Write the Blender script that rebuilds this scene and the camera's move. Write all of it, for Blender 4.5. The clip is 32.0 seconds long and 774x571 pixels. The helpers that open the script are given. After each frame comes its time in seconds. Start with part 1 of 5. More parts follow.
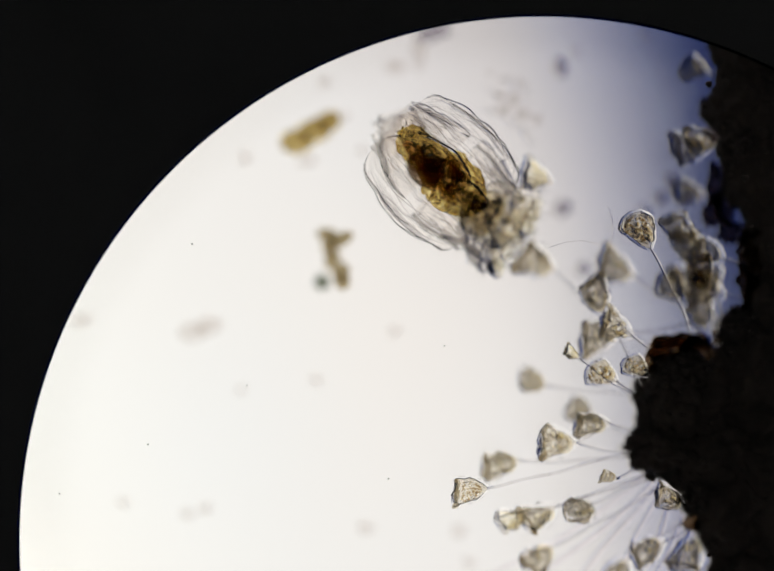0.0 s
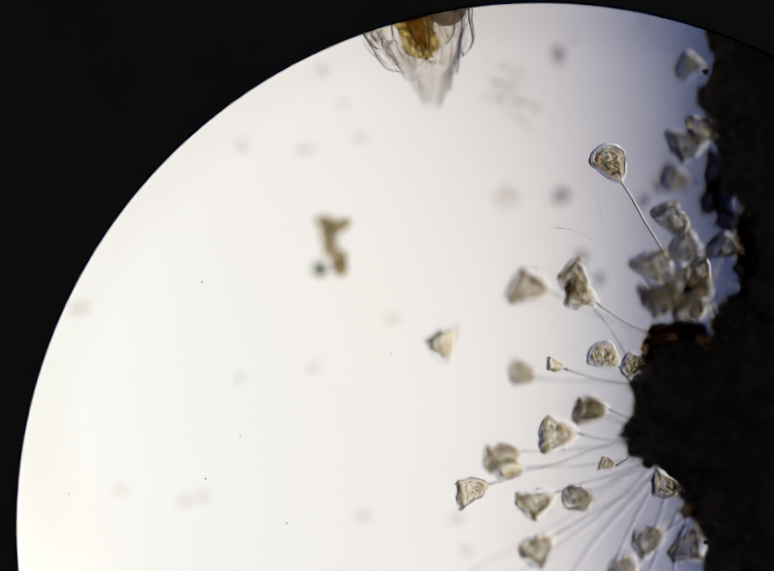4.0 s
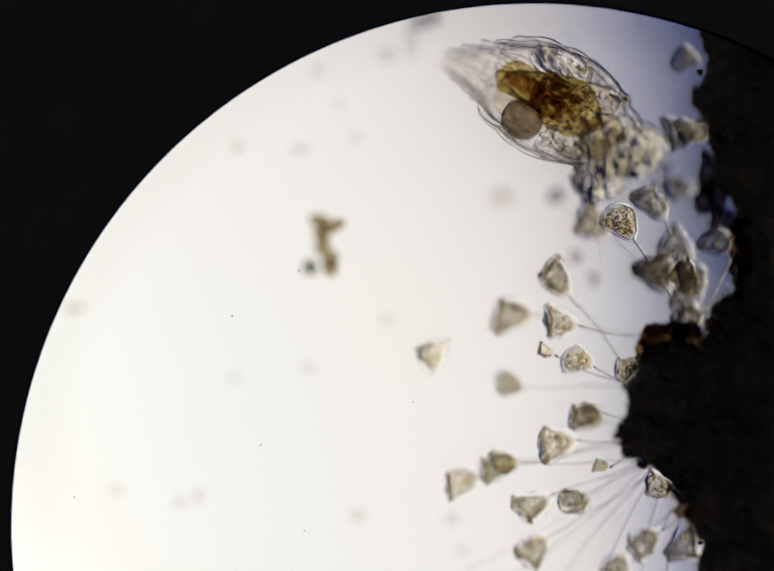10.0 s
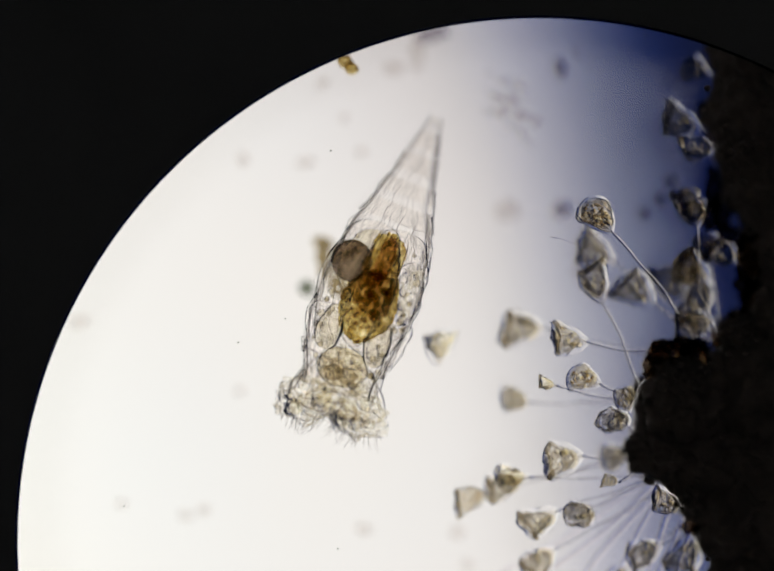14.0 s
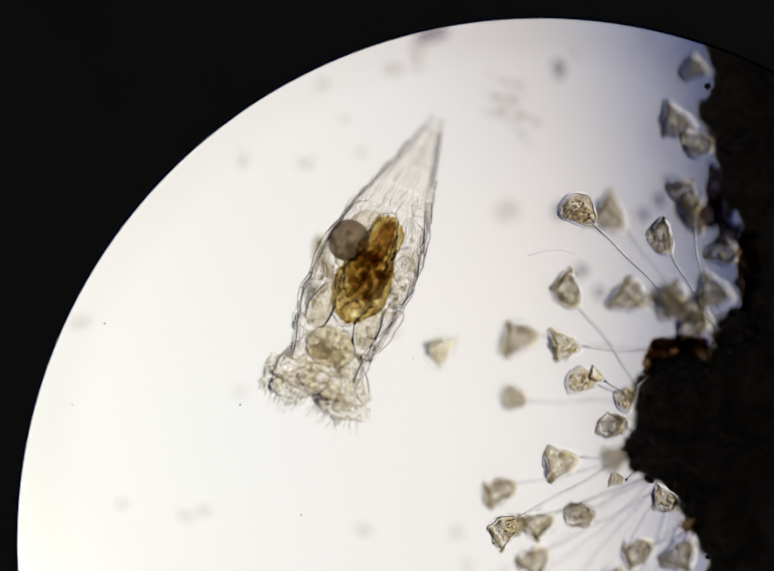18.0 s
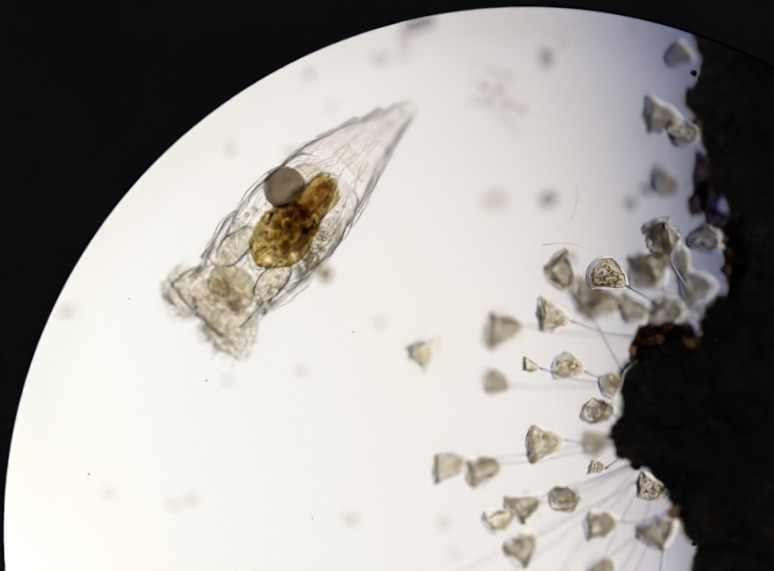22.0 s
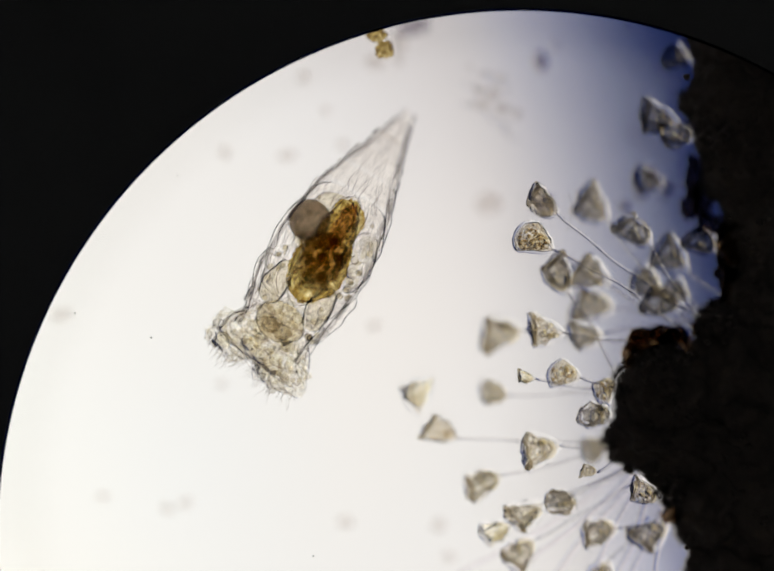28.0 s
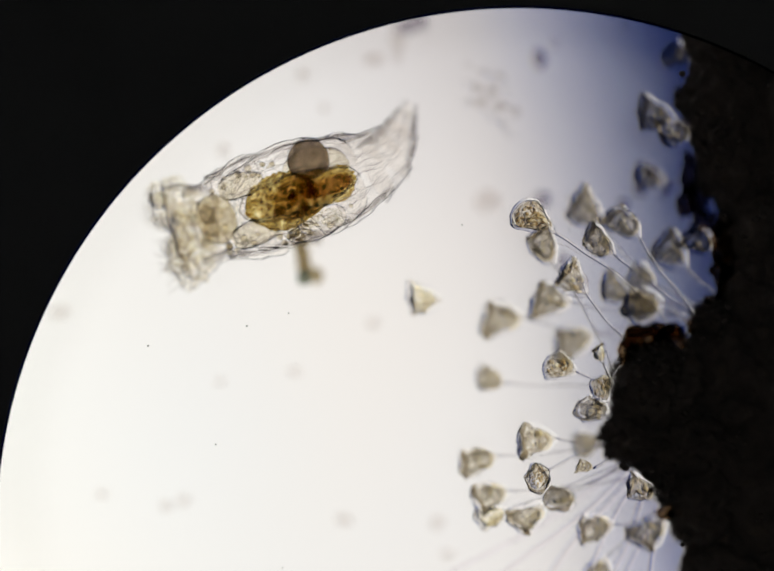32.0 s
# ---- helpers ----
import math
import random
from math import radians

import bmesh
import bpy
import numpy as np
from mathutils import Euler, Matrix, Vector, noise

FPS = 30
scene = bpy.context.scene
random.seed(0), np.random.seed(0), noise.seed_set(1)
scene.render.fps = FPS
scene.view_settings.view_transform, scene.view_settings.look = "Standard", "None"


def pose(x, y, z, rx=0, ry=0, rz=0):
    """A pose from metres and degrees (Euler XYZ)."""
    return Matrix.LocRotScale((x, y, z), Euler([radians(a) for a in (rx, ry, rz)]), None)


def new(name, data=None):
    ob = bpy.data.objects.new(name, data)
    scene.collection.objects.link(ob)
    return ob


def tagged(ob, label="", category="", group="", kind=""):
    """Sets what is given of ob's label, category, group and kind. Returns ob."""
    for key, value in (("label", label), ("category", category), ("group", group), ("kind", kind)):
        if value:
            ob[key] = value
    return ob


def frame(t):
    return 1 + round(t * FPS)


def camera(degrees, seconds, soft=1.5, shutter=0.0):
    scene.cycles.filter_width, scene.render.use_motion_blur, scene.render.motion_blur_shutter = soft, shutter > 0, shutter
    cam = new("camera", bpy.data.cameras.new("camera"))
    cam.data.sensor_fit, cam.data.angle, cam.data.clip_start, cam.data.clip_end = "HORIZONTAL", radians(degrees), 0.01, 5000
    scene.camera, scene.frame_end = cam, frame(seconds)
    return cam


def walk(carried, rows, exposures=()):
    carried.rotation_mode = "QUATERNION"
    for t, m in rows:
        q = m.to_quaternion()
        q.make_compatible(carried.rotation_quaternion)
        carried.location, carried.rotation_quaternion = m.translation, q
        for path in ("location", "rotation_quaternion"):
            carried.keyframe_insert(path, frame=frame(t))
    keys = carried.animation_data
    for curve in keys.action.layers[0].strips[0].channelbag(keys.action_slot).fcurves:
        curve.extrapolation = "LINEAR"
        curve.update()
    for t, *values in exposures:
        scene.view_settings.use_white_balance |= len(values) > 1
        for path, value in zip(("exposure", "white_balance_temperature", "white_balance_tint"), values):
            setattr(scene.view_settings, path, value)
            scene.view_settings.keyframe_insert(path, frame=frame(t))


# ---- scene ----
# A drop of pond water under a microscope, modelled a thousand times its size: one metre here is one millimetre.
# The plan is drawn in units of U, x to the right and y down, as it stands before the eyepiece at the start.
U = 1 / 1568
EYE = 5.715
cam = camera(10, 32.0)
cam.data.dof.use_dof = True
cam.data.dof.focus_distance = EYE - 0.008
cam.data.dof.aperture_fstop = 0.5
# drift of the picture in the eyepiece: seconds, plan units to the right and down
DRIFT = [
    (0, 0, 0), (0.5, -41, -24), (1, -42, -27), (1.5, -16, -25), (2, -3, -24), (2.5, 4, -23), (3, -1, -21), (3.5, -4, -23),
    (5.5, -13, -37), (6, -17, -39), (6.5, -17, -40), (7, -18, -41), (7.5, -20, -43), (8, -20, -41), (8.5, -22, -41), (9, -18, -38),
    (9.5, -18, -29), (10, -16, -26), (10.5, -13, -21), (11, -3, -14), (11.5, 0, -8), (12, -1, -7), (12.5, -1, 2), (13, 0, -1),
    (13.5, -2, 1), (14, -4, 3), (14.5, -3, 2), (16.5, 2, 3), (17, -1, 0), (17.5, 3, 2), (18, -4, 4), (18.5, -4, -1),
    (19, 7, 2), (19.5, 3, -1), (20, -15, -4), (20.5, -24, -9), (21, -27, -17), (21.5, -30, -21), (22, -31, -19), (22.5, -31, -14),
    (23, -30, -8), (23.5, -31, -6), (24, -31, -9), (24.5, -36, -11), (25, -41, -11), (25.5, -42, -14), (27.5, -42, -14), (28, -43, -12),
    (28.5, -45, -13), (29, -45, -13), (29.5, -42, -12), (30, -42, -12), (30.5, -45, -12), (31, -44, -11), (31.5, -45, -13), (32, -46, -17),
]
# how far the heap shifts on the slide meanwhile
SHIFT = [(0, 0, 0), (3, -1, 1), (6, -3, 0), (8, -4, -1), (9, -3, 2), (12, 0, -1), (13, 1, 3), (14, 1, 5), (17, 1, 0), (19, 1, 0), (21, -1, -2), (23, 1, -4), (25, -2, -4), (28, -2, -3), (30, -6, -3), (32, -8, -4)]


# how the lamp is moved to carry its painted vignetting: seconds, metres to the right, degrees of turn
VIGNETTE_SHIFT = [(0, -0.05, 3), (0.4, -0.14, 4), (0.7, -0.21, 4), (1, -0.215, 4), (1.5, -0.13, 2), (2, -0.09, 0), (3, -0.11, -3), (6, -0.37, -9), (7, -0.37, -9), (8, -0.37, -9), (9, -0.36, -4),
        (9.6, -0.18, -2), (10, -0.04, 0), (11, 0, 0), (12, -0.05, 1), (13, -0.14, 2), (14, -0.24, 5), (14.5, -0.26, 5), (16.5, -0.02, 0), (17, -0.02, 0), (18, 0.01, 0), (19, 0.09, 0), (20, 0.07, 0),
        (21, -0.01, 1), (22, 0.03, 0), (23, -0.01, 2), (24, 0.03, 0), (25, -0.04, 0), (28, -0.10, 6), (29, -0.14, 7), (30, -0.18, 12), (31, -0.10, 6), (32, -0.13, 4)]


def drift(t):
    for (t0, x0, y0), (t1, x1, y1) in zip(DRIFT, DRIFT[1:]):
        if t <= t1:
            k = max(0.0, (t - t0) / (t1 - t0))
            return x0 + (x1 - x0) * k, y0 + (y1 - y0) * k
    return DRIFT[-1][1:]


def shift(t):
    """How far the heap has moved by t, in metres."""
    for (t0, x0, y0), (t1, x1, y1) in zip(SHIFT, SHIFT[1:]):
        if t <= t1:
            k = (t - t0) / (t1 - t0)
            return Vector((x0 + (x1 - x0) * k, -(y0 + (y1 - y0) * k), 0)) * U
    return Vector((0, 0, 0))


def spot(x, y, z=0.0, t=0.0):
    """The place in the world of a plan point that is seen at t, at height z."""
    dx, dy = drift(t)
    k = U * (EYE - z) / EYE
    return Vector((-dx * U + (x - 784) * k, dy * U + (578 - y) * k, z))


walk(cam, [(t, pose(-x * U, y * U, EYE)) for t, x, y in DRIFT])

# ---- light: the collector lens of the lamp, far below the stage ----
scene.cycles.max_bounces = 40
scene.cycles.transmission_bounces = 40
scene.cycles.transparent_max_bounces = 40
world = bpy.data.worlds.new("world")
scene.world = world
world.use_nodes = True
world.node_tree.nodes["Background"].inputs[0].default_value = (0.6, 0.6, 0.62, 1)
world.node_tree.nodes["Background"].inputs[1].default_value = 0.95


# ---- materials ----
def material(name):
    m = bpy.data.materials.new(name)
    m.use_nodes = True
    m.node_tree.nodes.clear()
    n = m.node_tree.nodes
    out = n.new("ShaderNodeOutputMaterial")
    return m, n, m.node_tree.links, out


def noise_node(n, links, scale, detail=3.0, rough=0.55):
    co = n.new("ShaderNodeTexCoord")
    tex = n.new("ShaderNodeTexNoise")
    tex.inputs["Scale"].default_value = scale
    tex.inputs["Detail"].default_value = detail
    tex.inputs["Roughness"].default_value = rough
    links.new(co.outputs["Object"], tex.inputs["Vector"])
    return tex


def ramp_node(n, stops):
    r = n.new("ShaderNodeValToRGB")
    while len(r.color_ramp.elements) < len(stops):
        r.color_ramp.elements.new(0.5)
    for e, (p, c) in zip(r.color_ramp.elements, stops):
        e.position, e.color = p, (*c, 1)
    return r


def mottle(n, links, scale, fine, share=0.5):
    """Patches and grain together, as one value."""
    a, c = noise_node(n, links, scale, 2.0), noise_node(n, links, fine, 2.0)
    mix = n.new("ShaderNodeMix")
    mix.inputs["Factor"].default_value = share
    links.new(a.outputs["Fac"], mix.inputs["A"])
    links.new(c.outputs["Fac"], mix.inputs["B"])
    crisp = n.new("ShaderNodeMath")
    crisp.operation = "MULTIPLY_ADD"
    links.new(mix.outputs["Result"], crisp.inputs[0])
    crisp.inputs[1].default_value, crisp.inputs[2].default_value = 1.7, -0.35
    return crisp.outputs[0]


def clear_tissue(name, ior, stops, scale=30.0, fine=220.0, bump=0.0, dist=0.001, share=0.5):
    """Wet tissue seen by transmitted light: it bends and tints the light that passes (index against water)."""
    m, n, links, out = material(name)
    value = mottle(n, links, scale, fine, share)
    ramp = ramp_node(n, stops)
    links.new(value, ramp.inputs["Fac"])
    b = n.new("ShaderNodeBsdfRefraction")
    b.inputs["IOR"].default_value = ior
    b.inputs["Roughness"].default_value = 0.0
    links.new(ramp.outputs["Color"], b.inputs["Color"])
    if bump:
        bp = n.new("ShaderNodeBump")
        bp.inputs["Strength"].default_value = bump
        bp.inputs["Distance"].default_value = dist
        links.new(value, bp.inputs["Height"])
        links.new(bp.outputs["Normal"], b.inputs["Normal"])
    links.new(b.outputs[0], out.inputs["Surface"])
    return m


def thin_matter(name, stops, scale, fine=200.0):
    """Loose matter that only dims the light that passes."""
    m, n, links, out = material(name)
    ramp = ramp_node(n, stops)
    links.new(mottle(n, links, scale, fine), ramp.inputs["Fac"])
    b = n.new("ShaderNodeBsdfTransparent")
    links.new(ramp.outputs["Color"], b.inputs["Color"])
    links.new(b.outputs[0], out.inputs["Surface"])
    return m


def grains(name, ior, stops):
    """Small bodies lying together, each with its own tone."""
    m, n, links, out = material(name)
    geo = n.new("ShaderNodeNewGeometry")
    ramp = ramp_node(n, stops)
    links.new(geo.outputs["Random Per Island"], ramp.inputs["Fac"])
    b = n.new("ShaderNodeBsdfRefraction")
    b.inputs["IOR"].default_value = ior
    b.inputs["Roughness"].default_value = 0.0
    links.new(ramp.outputs["Color"], b.inputs["Color"])
    links.new(b.outputs[0], out.inputs["Surface"])
    return m


def matte(name, stops, scale, rough=0.8, bump=0.3):
    m, n, links, out = material(name)
    tex = noise_node(n, links, scale, 5.0)
    ramp = ramp_node(n, stops)
    links.new(tex.outputs["Fac"], ramp.inputs["Fac"])
    b = n.new("ShaderNodeBsdfPrincipled")
    b.inputs["Roughness"].default_value = rough
    links.new(ramp.outputs["Color"], b.inputs["Base Color"])
    bp = n.new("ShaderNodeBump")
    bp.inputs["Strength"].default_value = bump
    bp.inputs["Distance"].default_value = 0.01
    links.new(tex.outputs["Fac"], bp.inputs["Height"])
    links.new(bp.outputs["Normal"], b.inputs["Normal"])
    links.new(b.outputs[0], out.inputs["Surface"])
    return m


def lamp_glass():
    """The glowing collector: even where it faces the field, with the eyepiece's vignetting painted in as a falloff
    through blue to one side, a brighter ring outside the field for halos, and weaker at its rim.
    """
    m, n, links, out = material("vignetted_lamp_glow")
    co = n.new("ShaderNodeTexCoord")
    sep = n.new("ShaderNodeSeparateXYZ")
    links.new(co.outputs["Object"], sep.inputs[0])

    def calc(op, a, c):
        k = n.new("ShaderNodeMath")
        k.operation = op
        for s, v in enumerate((a, c)):
            if isinstance(v, (int, float)):
                k.inputs[s].default_value = v
            else:
                links.new(v, k.inputs[s])
        return k.outputs[0]
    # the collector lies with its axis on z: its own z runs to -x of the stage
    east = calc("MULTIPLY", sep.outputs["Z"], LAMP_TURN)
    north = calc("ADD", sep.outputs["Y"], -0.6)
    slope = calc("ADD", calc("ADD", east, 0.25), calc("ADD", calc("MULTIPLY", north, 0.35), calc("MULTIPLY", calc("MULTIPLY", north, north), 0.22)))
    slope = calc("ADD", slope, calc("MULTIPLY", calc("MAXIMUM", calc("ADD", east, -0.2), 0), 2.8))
    vignette = calc("MULTIPLY", calc("ADD", slope, 1.6), 1 / 4.8)
    # eyepiece vignetting painted into the glow: cream to grey to dark blue
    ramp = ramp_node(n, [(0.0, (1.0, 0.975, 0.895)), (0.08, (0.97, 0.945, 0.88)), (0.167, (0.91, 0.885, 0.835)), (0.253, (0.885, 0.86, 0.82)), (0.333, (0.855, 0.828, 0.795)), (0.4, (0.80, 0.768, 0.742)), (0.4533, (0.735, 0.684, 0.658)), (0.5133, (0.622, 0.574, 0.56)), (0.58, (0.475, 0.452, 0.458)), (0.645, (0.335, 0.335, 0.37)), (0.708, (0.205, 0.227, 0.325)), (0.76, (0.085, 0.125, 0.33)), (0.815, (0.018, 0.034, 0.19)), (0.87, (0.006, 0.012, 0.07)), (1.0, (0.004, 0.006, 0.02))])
    links.new(vignette, ramp.inputs["Fac"])
    tex = noise_node(n, links, 1.4, 2.0)
    tint = ramp_node(n, [(0.3, (0.94, 0.97, 1.0)), (0.7, (1.0, 0.97, 0.94))])
    links.new(tex.outputs["Fac"], tint.inputs["Fac"])
    mix = n.new("ShaderNodeMixRGB")
    mix.blend_type = "MULTIPLY"
    mix.inputs[0].default_value = 1.0
    links.new(ramp.outputs["Color"], mix.inputs[1])
    links.new(tint.outputs["Color"], mix.inputs[2])
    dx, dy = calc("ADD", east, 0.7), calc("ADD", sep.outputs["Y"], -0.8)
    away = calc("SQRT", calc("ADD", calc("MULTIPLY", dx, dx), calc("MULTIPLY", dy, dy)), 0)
    # brighter ring added outside the direct view, so refracting edges pick up white halos
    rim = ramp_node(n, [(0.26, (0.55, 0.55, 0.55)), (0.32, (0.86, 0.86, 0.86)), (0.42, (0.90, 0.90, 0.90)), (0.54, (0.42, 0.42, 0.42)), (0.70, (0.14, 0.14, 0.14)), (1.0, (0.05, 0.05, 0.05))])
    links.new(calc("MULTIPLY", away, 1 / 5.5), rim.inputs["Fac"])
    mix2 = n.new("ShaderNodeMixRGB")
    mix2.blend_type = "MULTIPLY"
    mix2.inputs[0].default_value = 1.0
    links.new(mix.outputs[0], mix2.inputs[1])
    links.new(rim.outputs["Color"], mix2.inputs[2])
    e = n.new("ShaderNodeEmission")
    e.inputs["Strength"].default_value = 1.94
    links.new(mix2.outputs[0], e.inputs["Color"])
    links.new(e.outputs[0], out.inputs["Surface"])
    return m


def slide_glass():
    m, n, links, out = material("slide_glass")
    b = n.new("ShaderNodeBsdfGlass")
    b.inputs["IOR"].default_value = 1.5
    b.inputs["Roughness"].default_value = 0.0
    b.inputs["Color"].default_value = (1, 1, 1, 1)
    links.new(b.outputs[0], out.inputs["Surface"])
    return m


BLACK = matte("blackened_metal", [(0.3, (0.085, 0.085, 0.085)), (0.7, (0.11, 0.11, 0.11))], 3.0, 0.9, 0.1)
SLIDE = slide_glass()
LAMP_TURN = -1.0
GLOW = lamp_glass()
SKIN = clear_tissue("rotifer_skin", 1.05, [(0.3, (0.985, 0.98, 0.975)), (0.7, (0.998, 0.995, 0.99))])
STRAND = clear_tissue("muscle_strand", 1.03, [(0.3, (0.89, 0.875, 0.87)), (0.7, (0.97, 0.96, 0.955))])
HEADSKIN = clear_tissue("rotifer_head_tissue", 1.012, [(0.3, (0.95, 0.942, 0.925)), (0.65, (1.0, 1.0, 0.998))], 45.0, 150.0, 0.8, 0.003, 0.5)
LOBE = clear_tissue("corona_tissue", 1.014, [(0.3, (0.90, 0.88, 0.835)), (0.6, (1.0, 1.0, 0.99))], 50.0, 140.0, 0.5, 0.003, 0.5)
GUT = thin_matter("stomach_wall", [(0.26, (0.50, 0.41, 0.22)), (0.42, (0.68, 0.59, 0.355)), (0.56, (0.83, 0.75, 0.49)), (0.70, (0.98, 0.94, 0.74))], 34.0, 120.0)
FOODMASS = thin_matter("food_mass", [(0.25, (0.765, 0.705, 0.59)), (0.5, (0.85, 0.80, 0.695)), (0.75, (0.96, 0.935, 0.85))], 30.0, 150.0)
REDGUT = thin_matter("intestine_wall", [(0.25, (0.66, 0.52, 0.41)), (0.5, (0.79, 0.665, 0.53)), (0.75, (0.93, 0.85, 0.71))], 36.0, 160.0)
EGG = clear_tissue("egg_yolk", 1.015, [(0.3, (0.47, 0.415, 0.365)), (0.7, (0.60, 0.545, 0.48))], 26.0, 220.0, 0.3)
GLAND = clear_tissue("gland_wall", 1.08, [(0.3, (0.95, 0.94, 0.90)), (0.7, (0.99, 0.98, 0.96))])
GRAIN = clear_tissue("gland_grain", 1.02, [(0.3, (0.965, 0.958, 0.935)), (0.65, (1.0, 1.0, 0.995))], 60.0, 240.0, 0.3)
MASTAX = clear_tissue("mastax_muscle", 1.016, [(0.3, (0.90, 0.875, 0.83)), (0.65, (1.0, 1.0, 0.985))], 45.0, 130.0, 0.6, 0.002, 0.5)
JAW = thin_matter("jaw_plate", [(0.3, (0.74, 0.70, 0.62)), (0.7, (0.93, 0.91, 0.86))], 50.0, 160.0)
BELLSKIN = clear_tissue("bell_membrane", 1.014, [(0.3, (0.96, 0.95, 0.93)), (0.7, (0.99, 0.985, 0.97))])
CRISPSKIN = clear_tissue("crisp_bell_membrane", 1.05, [(0.3, (0.90, 0.88, 0.84)), (0.7, (0.98, 0.97, 0.95))])
SOFTSKIN = clear_tissue("soft_bell_membrane", 1.012, [(0.3, (0.94, 0.93, 0.91)), (0.7, (0.99, 0.985, 0.975))])
CLEAR_GEL = clear_tissue("mucus", 1.009, [(0.3, (0.99, 0.99, 0.99)), (0.7, (1.0, 1.0, 1.0))])
PLASM = thin_matter("bell_plasm", [(0.26, (0.68, 0.635, 0.555)), (0.48, (0.85, 0.82, 0.76)), (0.66, (1.0, 1.0, 0.98))], 62.0, 210.0)
PLASM_GREY = thin_matter("dense_bell_plasm", [(0.26, (0.575, 0.55, 0.49)), (0.5, (0.735, 0.71, 0.655)), (0.72, (0.98, 0.97, 0.94))], 52.0, 170.0)
PLASM_PALE = clear_tissue("pale_bell_plasm", 1.03, [(0.30, (0.80, 0.755, 0.63)), (0.5, (0.945, 0.915, 0.80)), (0.64, (1.0, 1.0, 0.97))], 26.0, 110.0, 0.8, 0.002, 0.3)
FOOD = grains("food_grains", 1.014, [(0.0, (0.66, 0.54, 0.33)), (0.14, (0.78, 0.69, 0.47)), (0.35, (0.89, 0.85, 0.64)), (0.6, (0.98, 0.95, 0.76)), (0.8, (0.84, 0.77, 0.60)), (1.0, (1.0, 0.98, 0.87))])
CREAM = grains("tissue_grains", 1.015, [(0.0, (0.94, 0.925, 0.88)), (0.4, (0.99, 0.98, 0.965)), (0.7, (0.97, 0.95, 0.90)), (1.0, (1.0, 1.0, 0.99))])
OCHRE = grains("ochre_grains", 1.013, [(0.0, (0.76, 0.68, 0.53)), (0.4, (0.89, 0.83, 0.70)), (0.7, (0.97, 0.94, 0.86)), (1.0, (0.81, 0.74, 0.60))])
LIP = thin_matter("bell_lip", [(0.3, (0.66, 0.62, 0.54)), (0.55, (0.84, 0.81, 0.74)), (0.75, (0.97, 0.95, 0.91))], 60.0, 180.0)
NUCLEUS = clear_tissue("macronucleus", 1.01, [(0.3, (0.92, 0.89, 0.80)), (0.7, (0.99, 0.97, 0.90))], 60.0, 220.0, 0.2)
VACUOLE = clear_tissue("food_vacuole", 1.016, [(0.3, (0.94, 0.92, 0.86)), (0.7, (1.0, 1.0, 0.97))], 60.0, 200.0, 0.2, 0.002)
SHEATH = clear_tissue("bare_stalk_sheath", 1.009, [(0.3, (0.955, 0.945, 0.955)), (0.7, (0.995, 0.985, 0.995))])
SLIME = clear_tissue("slime", 1.008, [(0.3, (0.965, 0.96, 0.955)), (0.7, (1.0, 0.995, 0.99))])
STALK = clear_tissue("stalk_sheath", 1.03, [(0.3, (0.88, 0.87, 0.87)), (0.7, (0.96, 0.96, 0.96))])
CILIA = clear_tissue("cilia", 1.05, [(0.3, (0.80, 0.78, 0.75)), (0.7, (0.92, 0.91, 0.9))])
SOIL = matte("humus", [(0.3, (0.055, 0.045, 0.04)), (0.6, (0.11, 0.087, 0.072)), (0.8, (0.20, 0.145, 0.10))], 22.0, 0.9, 0.8)
BLUE_FRINGE = thin_matter("blue_fringe", [(0.3, (0.006, 0.02, 0.10)), (0.7, (0.008, 0.028, 0.13))], 8.0)
HUMUS = thin_matter("thin_humus", [(0.25, (0.17, 0.12, 0.075)), (0.50, (0.44, 0.33, 0.215)), (0.75, (0.84, 0.73, 0.57))], 24.0, 80.0)
DIMHUMUS = thin_matter("dim_humus", [(0.38, (0.27, 0.22, 0.22)), (0.62, (0.50, 0.43, 0.42))], 30.0, 60.0)
ALGA = thin_matter("alga_cell", [(0.3, (0.52, 0.47, 0.35)), (0.7, (0.70, 0.64, 0.50))], 40.0)
ALGA_DARK = thin_matter("dark_alga_cell", [(0.3, (0.40, 0.43, 0.38)), (0.7, (0.52, 0.54, 0.48))], 40.0)
FLAKE = thin_matter("detritus", [(0.36, (0.44, 0.34, 0.15)), (0.5, (0.66, 0.56, 0.30)), (0.64, (0.95, 0.90, 0.72))], 45.0, 150.0)
DUST = thin_matter("dust", [(0.35, (0.86, 0.83, 0.81)), (0.65, (0.96, 0.955, 0.95))], 40.0)
DUSTDARK = thin_matter("dark_dust", [(0.3, (0.58, 0.56, 0.60)), (0.7, (0.80, 0.78, 0.80))], 40.0)


# ---- mesh helpers ----
def part(name, bm, mat, parent=None, label=""):
    me = bpy.data.meshes.new(name)
    bm.to_mesh(me)
    bm.free()
    me.materials.append(mat)
    me.polygons.foreach_set("use_smooth", [True] * len(me.polygons))
    return hang(name, me, parent, label)


def hang(name, me, parent=None, label=""):
    ob = new(name, me)
    if parent is not None:
        ob.parent = parent
    return tagged(ob, label) if label else ob


